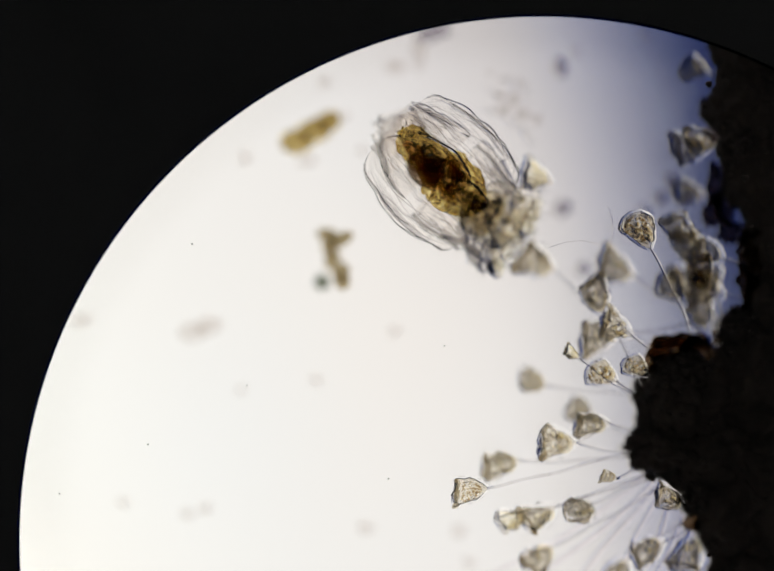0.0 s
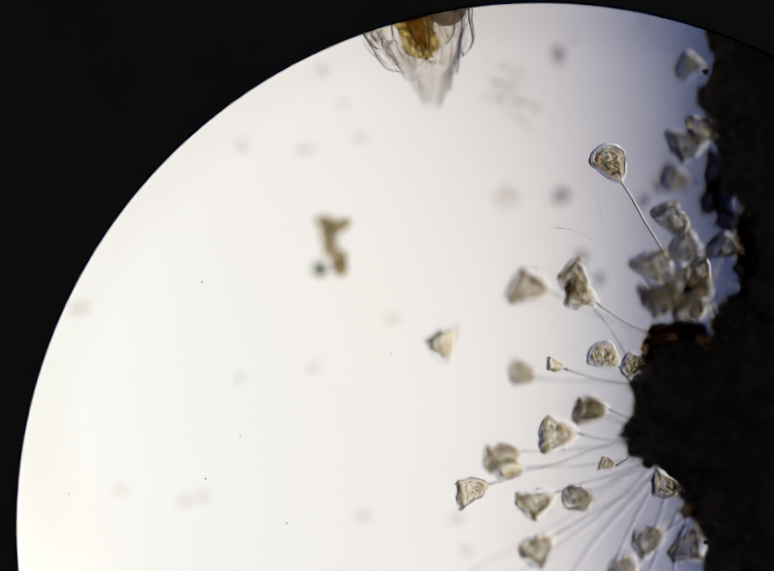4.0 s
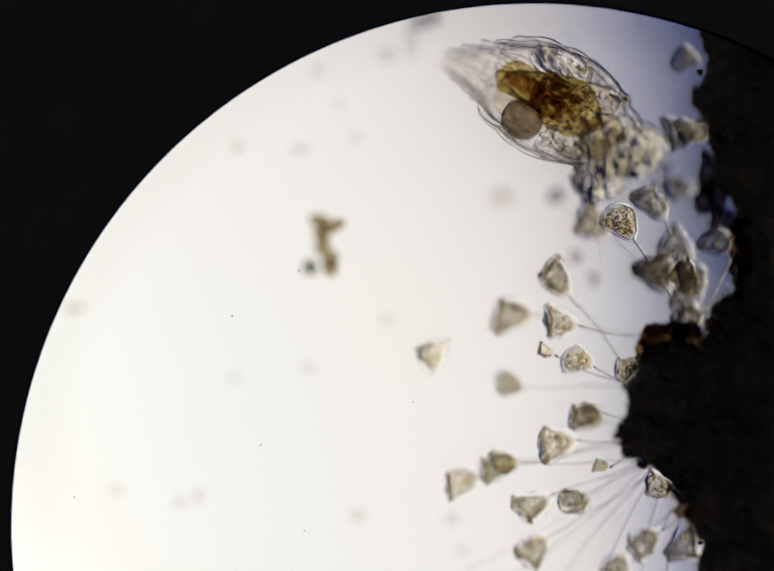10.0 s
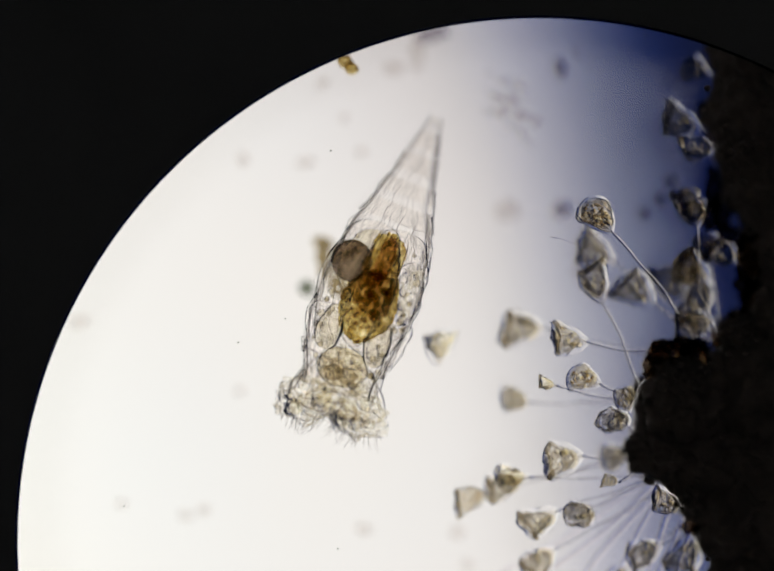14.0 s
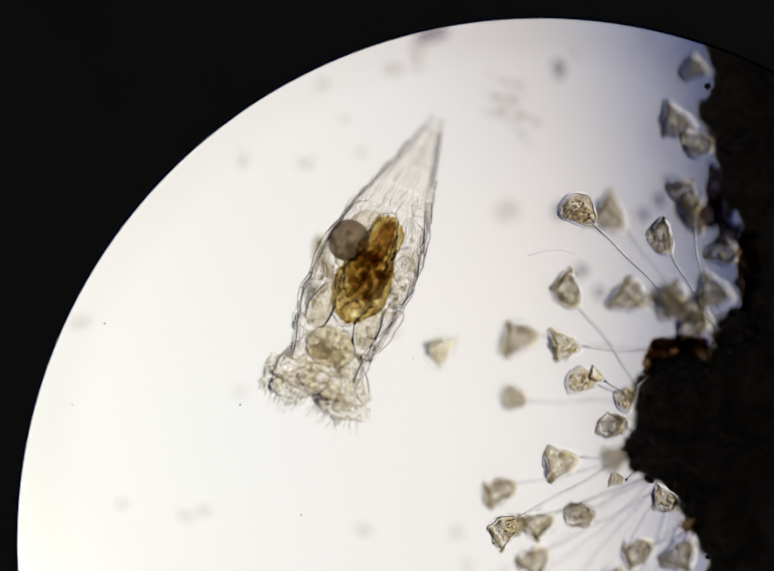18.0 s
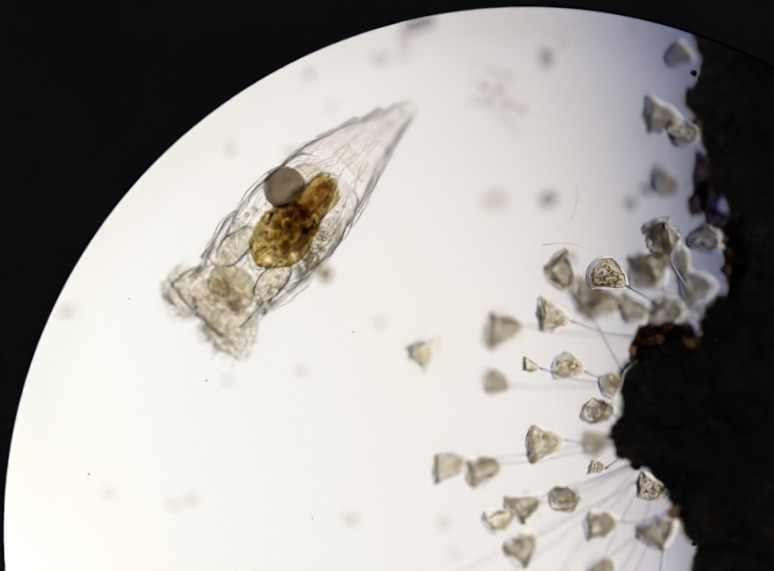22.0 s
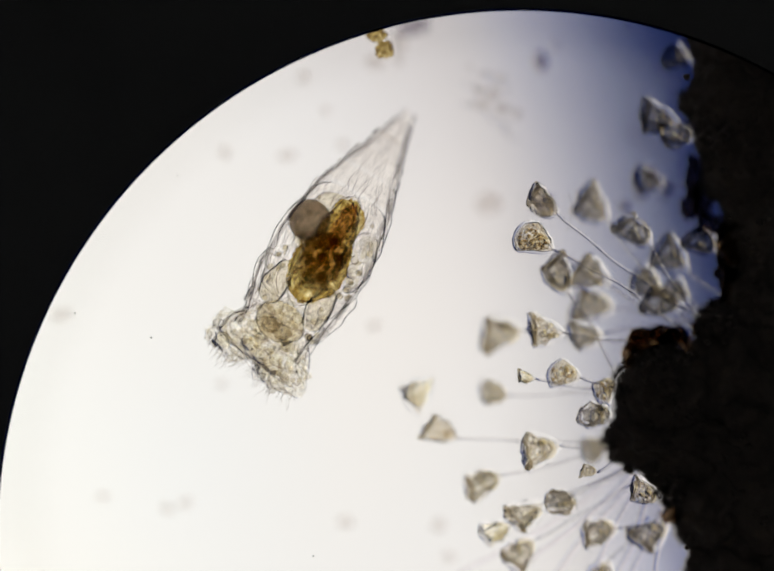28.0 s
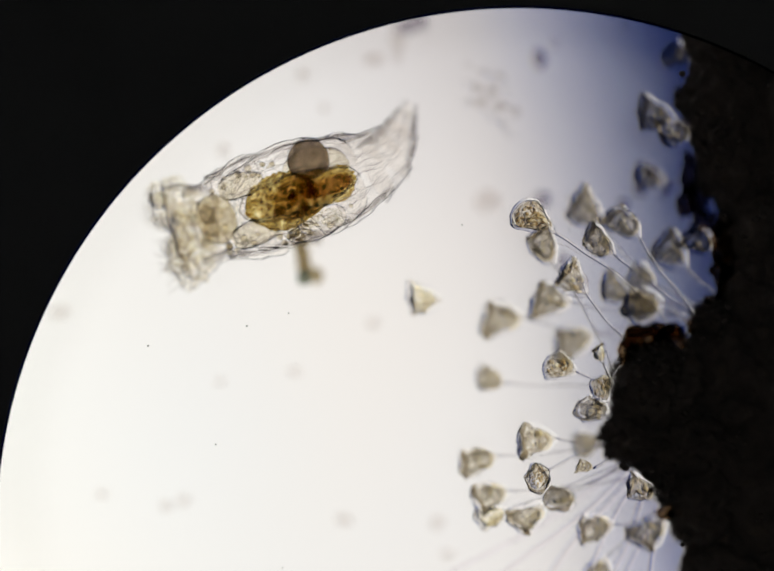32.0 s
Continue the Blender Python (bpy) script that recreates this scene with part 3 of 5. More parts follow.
# ---- the rotifer ----
# seconds; tail tip, end of the tail, neck and brow in the plan as seen then; how far the trunk spreads; its roll
BODY = [
    (0.0, 772, 202, 808, 260, 955, 408, 1038, 472, 29, 76), (0.25, 855, 195, 882, 270, 1032, 430, 1140, 485, 20, 76),
    (0.5, 850, 150, 885, 262, 1018, 430, 1075, 545, 27, 80), (0.7, 920, 200, 915, 270, 905, 430, 895, 510, 25, 150),
    (0.8, 950, 190, 945, 270, 895, 440, 865, 530, 22, 180), (1.0, 930, 165, 935, 260, 890, 450, 860, 580, 14, 180),
    (1.2, 920, 180, 890, 290, 800, 460, 740, 560, 10, 120), (1.35, 900, 190, 850, 310, 720, 480, 620, 570, 5, 55),
    (1.5, 883, 200, 810, 340, 640, 490, 520, 570, 0, 0), (1.75, 870, 200, 780, 300, 530, 440, 420, 480, 2, 0),
    (2.0, 870, 192, 735, 272, 448, 320, 325, 316, 5, 0), (2.2, 865, 190, 760, 220, 510, 170, 420, 110, 5, 0),
    (2.35, 860, 190, 770, 190, 560, 60, 490, -20, 8, 0), (2.5, 860, 170, 740, 120, 640, -20, 600, -120, 10, 0),
    (2.8, 870, 320, 840, 280, 720, 110, 670, 20, 25, 0), (3.0, 895, 345, 885, 290, 850, 70, 840, -40, 30, 0),
    (3.2, 860, 140, 870, 70, 900, -100, 920, -200, 10, 0), (3.4, 880, 120, 980, 50, 1140, -20, 1230, -60, 10, 0),
    (3.5, 890, 180, 990, 60, 1150, -20, 1250, -50, 10, 0), (3.8, 885, 190, 910, 100, 930, -80, 940, -190, 12, 0),
    (4.1, 875, 190, 850, 100, 760, -40, 710, -120, 12, 0), (4.5, 870, 190, 790, 180, 620, 280, 540, 340, 10, 0),
    (5.0, 862, 183, 790, 320, 680, 540, 600, 660, 0, 0), (5.5, 862, 183, 770, 345, 645, 575, 555, 720, 0, 0),
    (6.0, 862, 180, 754, 335, 620, 590, 543, 715, 0, 0), (7.0, 862, 178, 754, 335, 622, 590, 547, 715, 0, 0),
    (7.5, 860, 190, 790, 365, 690, 620, 650, 760, 0, 25), (8.0, 858, 200, 816, 390, 776, 650, 761, 822, 7, 50),
    (8.2, 905, 195, 850, 320, 700, 560, 600, 650, 2, 20), (8.35, 905, 210, 830, 330, 620, 440, 510, 490, 2, 0),
    (8.5, 875, 200, 810, 345, 560, 350, 420, 385, 0, 0), (8.8, 830, 180, 720, 240, 450, 330, 330, 380, 5, 0),
    (9.0, 850, 150, 720, 220, 510, 390, 445, 460, 5, 0), (9.1, 830, 90, 800, 130, 700, 310, 680, 410, 20, 0),
    (9.2, 800, 100, 788, 150, 720, 360, 690, 480, 20, 0), (9.3, 790, 20, 780, 70, 750, 240, 745, 330, 18, 0),
    (9.4, 790, 20, 800, 70, 880, 230, 930, 340, 15, 0), (9.5, 830, 110, 850, 150, 990, 250, 1110, 350, 25, 0),
    (9.6, 800, 190, 860, 200, 1080, 230, 1200, 240, 20, 0), (9.7, 880, 220, 960, 230, 1170, 240, 1290, 250, 12, 0),
    (9.8, 900, 195, 990, 210, 1190, 240, 1310, 260, 10, 0), (10.0, 915, 115, 1005, 150, 1195, 250, 1270, 345, 10, 0),
    (10.1, 916, 92, 970, 130, 1140, 260, 1200, 340, 12, 0), (10.2, 930, 30, 960, 80, 1060, 240, 1090, 330, 15, 0),
    (10.3, 940, 20, 935, 90, 925, 270, 915, 380, 15, 0), (10.4, 970, 80, 945, 140, 820, 310, 770, 400, 15, 0),
    (10.5, 960, 190, 910, 260, 740, 390, 620, 490, 10, 0), (10.7, 870, 210, 760, 270, 470, 330, 350, 380, 5, 0),
    (11.0, 870, 200, 740, 245, 470, 230, 360, 200, 5, 0), (11.5, 860, 150, 800, 110, 690, -60, 650, -170, 5, 0),
    (11.8, 890, 110, 860, 40, 800, -150, 770, -250, 5, 0), (12.0, 957, 200, 925, 60, 860, -160, 830, -260, 5, 0),
    (12.1, 990, 185, 950, 150, 760, 40, 660, 0, 10, 0), (12.2, 960, 80, 920, 90, 760, 160, 660, 220, 12, 0),
    (12.3, 940, 70, 880, 100, 750, 260, 690, 360, 12, 0), (12.4, 890, 110, 830, 170, 740, 400, 700, 540, 6, 0),
    (12.5, 860, 150, 765, 245, 690, 480, 660, 610, 0, 0), (13.0, 885, 235, 820, 390, 725, 640, 675, 785, 0, 0),
    (13.5, 888, 235, 810, 400, 700, 665, 655, 800, 0, 0), (14.0, 885, 235, 810, 430, 710, 700, 665, 850, 0, 0),
    (14.5, 885, 235, 805, 420, 705, 690, 655, 830, 0, 0), (15.5, 885, 225, 850, 330, 800, 560, 770, 690, 8, 0),
    (16.5, 870, 200, 875, 270, 855, 470, 840, 620, 14, 0), (17.0, 890, 235, 815, 385, 690, 640, 620, 780, 0, 0),
    (18.0, 885, 240, 810, 400, 690, 660, 630, 810, 0, 0), (18.5, 880, 235, 825, 400, 735, 660, 690, 810, 0, 15),
    (19.0, 884, 235, 842, 430, 782, 700, 773, 860, 3, 38), (19.5, 890, 240, 815, 370, 680, 590, 590, 700, 0, 0),
    (20.0, 880, 235, 820, 335, 590, 390, 470, 400, 5, 0), (20.2, 870, 240, 800, 260, 600, 290, 500, 300, 10, 0),
    (20.3, 880, 300, 800, 290, 620, 210, 550, 170, 15, 0), (20.4, 850, 340, 790, 300, 650, 150, 590, 80, 22, 0),
    (20.5, 850, 300, 820, 260, 720, 140, 660, 60, 28, 0), (20.6, 810, 320, 795, 270, 740, 90, 720, 0, 20, 0),
    (20.7, 800, 215, 790, 140, 780, -60, 780, -160, 12, 0), (20.8, 780, 160, 800, 90, 900, -60, 960, -130, 10, 0),
    (20.9, 810, 60, 900, 30, 1120, 30, 1220, 80, 10, 0), (21.0, 865, 105, 975, 62, 1215, 105, 1300, 245, 10, 0),
    (21.1, 900, 60, 980, 70, 1130, 190, 1180, 270, 12, 0), (21.2, 960, 0, 985, 50, 1055, 220, 1075, 320, 12, 0),
    (21.3, 960, 50, 985, 90, 1010, 290, 1000, 390, 14, 0), (21.4, 985, 90, 985, 140, 900, 380, 860, 490, 10, 0),
    (21.5, 920, 180, 900, 270, 770, 490, 690, 600, 5, 0), (21.6, 890, 200, 820, 330, 650, 540, 570, 600, 3, 0),
    (22.0, 830, 212, 713, 316, 500, 550, 410, 645, 0, 0), (22.5, 835, 200, 700, 220, 460, 270, 350, 290, 5, 0),
    (23.0, 830, 215, 705, 230, 490, 120, 400, 30, 10, 0), (23.1, 840, 300, 790, 270, 620, 170, 540, 110, 12, 0),
    (23.2, 900, 290, 840, 280, 610, 265, 500, 260, 12, 0), (23.3, 960, 345, 925, 350, 725, 355, 610, 355, 15, 0),
    (23.4, 1020, 362, 990, 368, 790, 378, 680, 380, 18, 0), (23.5, 1000, 280, 980, 290, 800, 290, 690, 270, 15, 0),
    (23.6, 950, 310, 920, 280, 740, 160, 640, 90, 15, 0), (23.7, 830, 290, 790, 240, 670, 60, 620, -30, 10, 0),
    (23.8, 800, 225, 760, 160, 660, -20, 610, -110, 10, 0), (24.0, 832, 165, 795, 70, 700, -120, 660, -220, 5, 0),
    (24.5, 880, 150, 880, 80, 850, -90, 830, -190, 10, 0), (24.6, 960, 190, 945, 130, 880, -40, 850, -140, 12, 0),
    (24.8, 1000, 160, 970, 150, 800, 60, 690, 20, 20, 0), (25.0, 1010, 190, 980, 200, 800, 150, 670, 140, 25, 0),
    (25.1, 960, 110, 930, 130, 760, 220, 650, 270, 12, 0), (25.2, 830, 100, 790, 160, 660, 380, 640, 500, 6, 0),
    (25.3, 790, 120, 760, 210, 660, 440, 630, 560, 4, 0), (25.5, 832, 215, 770, 370, 665, 600, 610, 720, 0, 0),
    (27.5, 835, 225, 760, 370, 620, 620, 560, 740, 0, 0), (28.0, 826, 230, 739, 368, 593, 616, 512, 732, 0, 0),
    (28.5, 832, 230, 765, 375, 650, 620, 595, 760, 0, 0), (28.7, 815, 215, 805, 270, 785, 470, 790, 580, 14, 20),
    (29.0, 838, 225, 816, 366, 791, 640, 787, 795, 7, 22), (29.5, 838, 230, 760, 380, 640, 630, 580, 770, 0, 0),
    (30.0, 829, 235, 762, 390, 631, 638, 560, 772, 0, 0), (30.5, 835, 225, 790, 350, 775, 580, 790, 720, 0, 0),
    (30.75, 850, 230, 840, 320, 930, 560, 1030, 650, 4, 0), (31.0, 875, 215, 905, 330, 940, 590, 930, 720, 9, 0),
    (31.2, 960, 170, 970, 240, 870, 450, 800, 560, 8, 0), (31.5, 880, 225, 870, 320, 690, 490, 560, 590, 5, 0),
    (32.0, 830, 215, 755, 330, 480, 430, 340, 475, 0, 0)]
BODY_Z = -0.02
# how far the head hangs below the trunk at some of those times
DIP = {0.0: 0.10, 0.5: 0.1, 1.0: 0.2, 1.5: 0.05, 2.0: 0.05, 8.5: 0.06, 9.0: 0.12, 9.5: 0.12, 10.0: 0.10, 10.5: 0.08, 20.0: 0.13, 20.5: 0.1, 21.0: 0.14, 21.5: 0.09, 22.0: 0.05, 23.5: 0.1, 25.0: 0.12, 29.0: 0.05, 30.5: 0.05, 31.0: 0.06, 31.5: 0.06, 32.0: 0.08}
ORGANS = {"stomach", "intestine", "gut_content", "egg", "vitellarium", "gastric_gland", "oviduct_sac", "body_droplet"}
STATIONS = (0.0, 0.34, 0.74, 1.0)


def along(pts, u):
    """Place and direction at u of a smooth line through the four body points."""
    def at(v):
        q = [pts[0] * 2 - pts[1], *pts, pts[3] * 2 - pts[2]]
        i = 0 if v < STATIONS[1] else 1 if v < STATIONS[2] else 2
        k = (v - STATIONS[i]) / (STATIONS[i + 1] - STATIONS[i])
        a, b, c, d = q[i:i + 4]
        return 0.5 * (2 * b + (c - a) * k + (2 * a - 5 * b + 4 * c - d) * k * k + (3 * b - a - 3 * c + d) * k * k * k)
    e = 0.03
    return at(u), (at(u + e) - at(u - e)).normalized()


def strew(count, size, small, large, rng):
    """Many small grains within an ellipsoid."""
    bm = bmesh.new()
    while count:
        p = [rng.uniform(-1, 1) for i in range(3)]
        if sum(v * v for v in p) < 1:
            r = rng.uniform(small, large)
            blob(r * rng.uniform(0.8, 1.6), r, r * 0.8, 0.25, 2, 1, count * 0.7, tuple(v * s for v, s in zip(p, size)), bm)
            count -= 1
    return bm


def rotifer():
    animal = new("rotifer")
    animal.location = spot(862, 180, BODY_Z, 6.0)
    tagged(animal, "transparent bdelloid rotifer with brown stomach and grey egg", "rotifer")
    rng = random.Random(11)
    pieces = []  # object, station, plan offsets along and across, share of the spread, lift

    def add(name, bm, mat, u, x=0, y=0, share=0.0, z=0, label=""):
        ob = part(name, bm, mat, animal, label)
        pieces.append((ob, u, x, y, share, z))
        return ob

    def ring_piece(name, u, prof, flat, count, hoops=0, y=0, share=0.0, folds=9, depth=0.03, label="", seed=0.0):
        ob = add(name, shell(prof, 1.3, 52, folds, depth * 1.5, flat, 0.11, seed), SKIN, u, 0, y, share, 0, label)
        tagged(part("musculature", strands(prof, count + (12 if u > 0.4 else 0), rng, flat, (hoops + 1) // 2), STRAND, ob, "fine dark muscle threads"), kind="stuff")
        return ob

    taper = [(-10, 12), (0, 14), (31, 21), (81, 34), (136, 47), (192, 63), (254, 88), (347, 101)]

    def cone(mid, half):
        return [(x, reach(taper, mid + x)) for x in [-half + half * i / 6 for i in range(13)]]

    ring_piece("foot", 0.05, cone(31, 36), 0.9, 8, 2, 0, label="clear clinging foot")
    for s in (-1, 1):
        add("toe", blob(9, 6, 5, 0.2, 2, 2, s), GRAIN, 0.012, 0, 7 * s, label="blunt bright toe")
    for u in (0.13, 0.22, 0.31):
        ring_piece("tail_ring", u, cone(u * 620, 44), 0.85, 16, 2, 0, label="clear telescoping tail ring", seed=u * 30)
    ring_piece("trunk_rear", 0.41, cone(254, 62), 0.62, 30, 5, 0, seed=3)
    for s in (-1, 1):
        ring_piece("trunk_fold", 0.56, rounded(-102, 102, 54, 58, 12, 30, 20), 0.8, 26, 4, 30 * s, s, 10, 0.03, seed=5 + s)
    ring_piece("trunk_front", 0.71, rounded(-58, 60, 103, 87, 8, 4, 4), 0.62, 26, 4, 0, 0, 11, 0.035, seed=9)
    ring_piece("neck", 0.81, rounded(-42, 46, 91, 76, 6, 4, -2), 0.68, 8, 2, 0, 0, 9, 0.05, seed=12)
    headline = rounded(-50, 42, 66, 108, 8, 12, 4)
    head = ring_piece("head", 0.885, headline, 0.5, 10, 0, 0, 0, 7, 0.05, "grainy pale head widening to the wheel organ", 15)
    part("head_tissue", lathe(finer([(x * 0.95, r * 0.92) for x, r in headline]), 56, 5, 0.05, 0.45, 0.25, 3), HEADSKIN, head)
    part("mouth_funnel", lathe(finer([(-30, 14), (0, 30), (30, 52), (48, 62), (56, 40)]), 40, 4, 0.06, 0.4, 0.25, 8), MASTAX, head)
    for s in (-1, 1):
        lobe = add("corona_lobe", blob(46, 58, 38, 0.32, 2.4, 5, 4 + s, octaves=4), LOBE, 0.955, 0, 57 * s, label="lobed ciliated wheel")
        tagged(part("grain", strew(26, (24, 48, 26), 3.0, 8.5, rng), CREAM, lobe), kind="stuff")
        bm = bmesh.new()
        for i in range(44):
            y = rng.uniform(-52, 54)
            n = rng.uniform(14, 40)
            bx = 40 * math.sqrt(max(0.0, 1 - (y / 60) ** 2))
            sl = rng.uniform(-0.25, 0.25) + s * y / 160
            tube([(bx - 3, y, rng.uniform(-15, 15)), (bx + n * 0.6, y + n * sl * 0.5, 0), (bx + n, y + n * sl * 1.3, 0)], [0.6, 0.5, 0.2], 5, bm)
        tagged(part("cilia", bm, CILIA, lobe, "fine beating cilia"), kind="stuff")
        part("ciliary_veil", lathe(rounded(-8, 14, 52, 55, 4, 8), 40, 5, 0.05, 0.5), CLEAR_GEL, lobe)
        for i in range(5):
            g = part("rim_tooth", shell(rounded(-6, 6, 4, 4, 4, 3), 1.2, 14), SKIN, lobe)
            y = -s * (8 + 9 * i)
            g.location = Vector((25 * math.sqrt(1 - (y / 58) ** 2), y, rng.uniform(4, 14))) * U
    for i in range(70):
        r = rng.uniform(7, 17)
        a, b = rng.uniform(-88, 66), rng.uniform(-1, 1)
        g = part("head_granule", blob(r * 1.25, r, r * 0.8, 0.3, 2, 2, i * 1.3), (LOBE, GRAIN)[i % 2], head)
        g.location = Vector((a, b * (62 + a * 0.5), rng.uniform(-15, 34))) * U
        g.rotation_euler = (0, 0, rng.uniform(0, 3))
    # the wheel's edge: bands that arch across the brow
    for i, (x, wide, sag, z) in enumerate(((66, 88, 26, 20), (56, 98, 30, 30), (40, 92, 22, 8), (24, 74, -16, 26), (4, 66, -24, 14))):
        line = [(x - sag * (k * k) + 3 * math.sin(k * 9 + i), wide * k, z * (1 - k * k)) for k in [-1 + 0.1 * j for j in range(21)]]
        part("trochal_band", tube(line, [0.5] + [1.3] * 19 + [0.5], 7), STRAND, head, "curved dark edge of the wheel organ")
    for i in range(4):
        k = rng.uniform(-0.9, 0.9)
        x, n, c = rng.uniform(-40, 56), rng.uniform(14, 34), rng.uniform(-0.07, 0.07)
        line = [(x + n * math.sin(c * j * 4 + i) * 0.4 + j * 1.5, 78 * k + n * (j - 4) / 5, 28) for j in range(9)]
        part("head_fold", tube(line, [0.3] + [0.9] * 7 + [0.3], 6), STRAND, head)
    # organs
    gut = [(-119, 8), (-114, 24), (-98, 33), (-66, 35), (-42, 37), (-22, 44), (0, 53), (25, 57), (50, 55), (74, 48), (92, 36), (104, 20), (109, 6)]
    add("stomach", lathe(finer(gut), 72, 3, 0.03, 1.0, 0.21, 2.6), GUT, 0.55, 13, 6, 0, 0, "amber-brown food-filled stomach")
    def filling(profile, count, small, large, flat, seed):
        rg, bm = random.Random(seed), bmesh.new()
        for i in range(count):
            x = rg.uniform(profile[0][0], profile[-1][0])
            a, q, r = rg.uniform(0, 6.3), rg.uniform(0, 1) ** 0.6 * reach(profile, x) * 0.92, rg.uniform(small, large)
            blob(r * rg.uniform(0.8, 1.5), r, r * 0.8, 0.25, 2, 1, i * 0.7, (x, q * math.cos(a), q * math.sin(a) * flat), bm)
        return bm

    tagged(part("filling", filling([(x * 1.02, r * 1.12) for x, r in gut], 430, 1.2, 4.4, 0.9, 5), FOOD, pieces[-1][0], "swallowed grains"), kind="stuff")
    tagged(part("grain", filling([(x, r * 0.95) for x, r in headline], 60, 2.2, 6.0, 0.4, 6), CREAM, head), kind="stuff")
    add("intestine", blob(50, 16, 14, 0.3, 2.6, 4, 31, octaves=5), REDGUT, 0.55, -50, 7, 0, 12, "red-brown intestine")
    add("gut_content", strew(95, (52, 46, 42), 5, 14, random.Random(4)), FOODMASS, 0.55, 18, 5, 0, 6, "dark brown mass of food")
    add("oviduct_sac", shell(rounded(-30, 34, 52, 56, 8, 40, 10), 1.6, 44, 0, 0, 0.7, 0.06, 3), GLAND, 0.55, -38, -20, 0, -4, "large clear sac round the egg")
    egg = add("egg", blob(43, 41, 36, 0.02, 1.5, 4, 35), EGG, 0.55, -30, -58, -0.3, 0, "round grey-brown egg")
    part("egg_shell", shell(globe(44), 1.2, 40), SKIN, egg)
    yolk = add("vitellarium", shell(rounded(-40, 38, 28, 30, 8, 28, 8), 3.0, 36, 0, 0, 0.9, 0.10, 7), SKIN, 0.55, -2, 68, 0.4, 5, "clear oval yolk gland")
    part("yolk", blob(58, 27, 24, 0.35, 2.4, 4, 19, octaves=4), HEADSKIN, yolk)
    for i in range(20):
        r = rng.uniform(7, 13)
        g = part("yolk_nucleus", blob(r * 1.2, r, r, 0.2, 2, 2, i), (GRAIN, LOBE)[i % 2], yolk)
        g.location = Vector((-50 + 5.2 * i, rng.uniform(-17, 17), rng.uniform(-8, 8))) * U
    for s, x in ((-1, -4), (1, 0)):
        gland = add("gastric_gland", shell(rounded(-32, 28, 19, 23, 6, 18, 6), 2.8, 32, 0, 0, 0.9, 0.14, s), GLAND, 0.71, x, 52 * s, 0.3 * s, 8, "clear oval gastric gland")
        part("gland_lining", blob(40, 19, 15, 0.3, 2.6, 4, 60 + s, octaves=4), HEADSKIN, gland)
        for i in range(12):
            r = rng.uniform(3.5, 7)
            g = part("gland_droplet", blob(r * 1.2, r, r, 0.15, 2, 2, i), GRAIN, gland)
            g.location = Vector((rng.uniform(-36, 36), rng.uniform(-13, 13), 4)) * U
    mastax = add("mastax", blob(40, 52, 32, 0.12, 2.4, 4, 41, octaves=5), MASTAX, 0.80, 2, -2, 0, 4, "round muscular jaw with a grey-brown middle")
    part("mastax_wall", shell(rounded(-22, 22, 42, 42, 6, 18, 12), 1.6, 36, 0, 0, 0.65), GLAND, mastax)
    for s in (-1, 1):
        jaw = part("jaw", blob(16, 20, 10, 0.3, 2.4, 4, s), JAW, mastax)
        jaw.location = Vector((14, 14 * s, 12)) * U
        for i in range(3):
            g = part("mastax_lobe", blob(17, 13, 9, 0.3, 2.4, 4, i), LOBE, mastax)
            g.location = Vector((-20 + 18 * i, s * rng.uniform(22, 38), 10)) * U
    for i in range(70):
        a, b = rng.uniform(-90, 190), (1, -1)[i % 2] * rng.uniform(58, 92)
        r = rng.uniform(2.5, 8)
        bubble = shell(globe(r, 8), 0.9, 16, 0, 0, 1.0, 0.25, i) if i % 3 else blob(r, r * 0.8, r * 0.8, 0.15, 2, 2, i)
        add("body_droplet", bubble, GLAND if i % 3 else GRAIN, 0.55, a, b * (1 if a < 110 else 0.84), 0.5 * (1 if b > 0 else -1), rng.uniform(-10, 20))

    for ob, u, x, y, share, z in pieces:
        inner = ob.name.split(".")[0] in ORGANS
        rows = []
        for t, *v in BODY:
            pts = [spot(v[2 * i], v[2 * i + 1], BODY_Z, t) for i in range(4)]
            if v[8] >= 15:
                pts[0], pts[1] = pts[0].lerp(pts[2], 0.25), pts[1].lerp(pts[2], 0.12)
            place, way = along(pts, u)
            place.z -= 0.15 * max(0.0, 1 - u / 0.42) ** 1.2 + DIP.get(t, 0.07 if v[8] >= 10 else 0.015) * max(0.0, (u - 0.62) / 0.38)
            full = (pts[2] - pts[1]).length / (265 * U)
            squeeze = min(1.0, max(0.55, full)) if u == 0.55 else 1.0
            drawn = max(0.45, 1 - v[8] / 50) if ob.name.startswith("corona") else 1.0
            turn = pose(0, 0, 0, 0, 0, math.degrees(math.atan2(way.y, way.x))) @ pose(0, 0, 0, v[9] if inner else 0)
            m = Matrix.Translation(place - animal.location) @ turn @ Matrix.Translation(Vector((x * squeeze, y * drawn + v[8] * share, z)) * U)
            rows.append((t, m))
        MOVES.append((ob, rows))


rotifer()


# ---- the bell animals ----
GREY = "translucent grey-brown bell animal on a thread-like stalk"
SHARP = "clear bell animal with dark rim and granular inside"
PALE = "pale yellowish bell animal reaching far from the heap"
LIGHT = "nearly clear bell animal with golden granules, reaching far from the heap"
CLOSED = "closed round bell animal with its mouth drawn in"


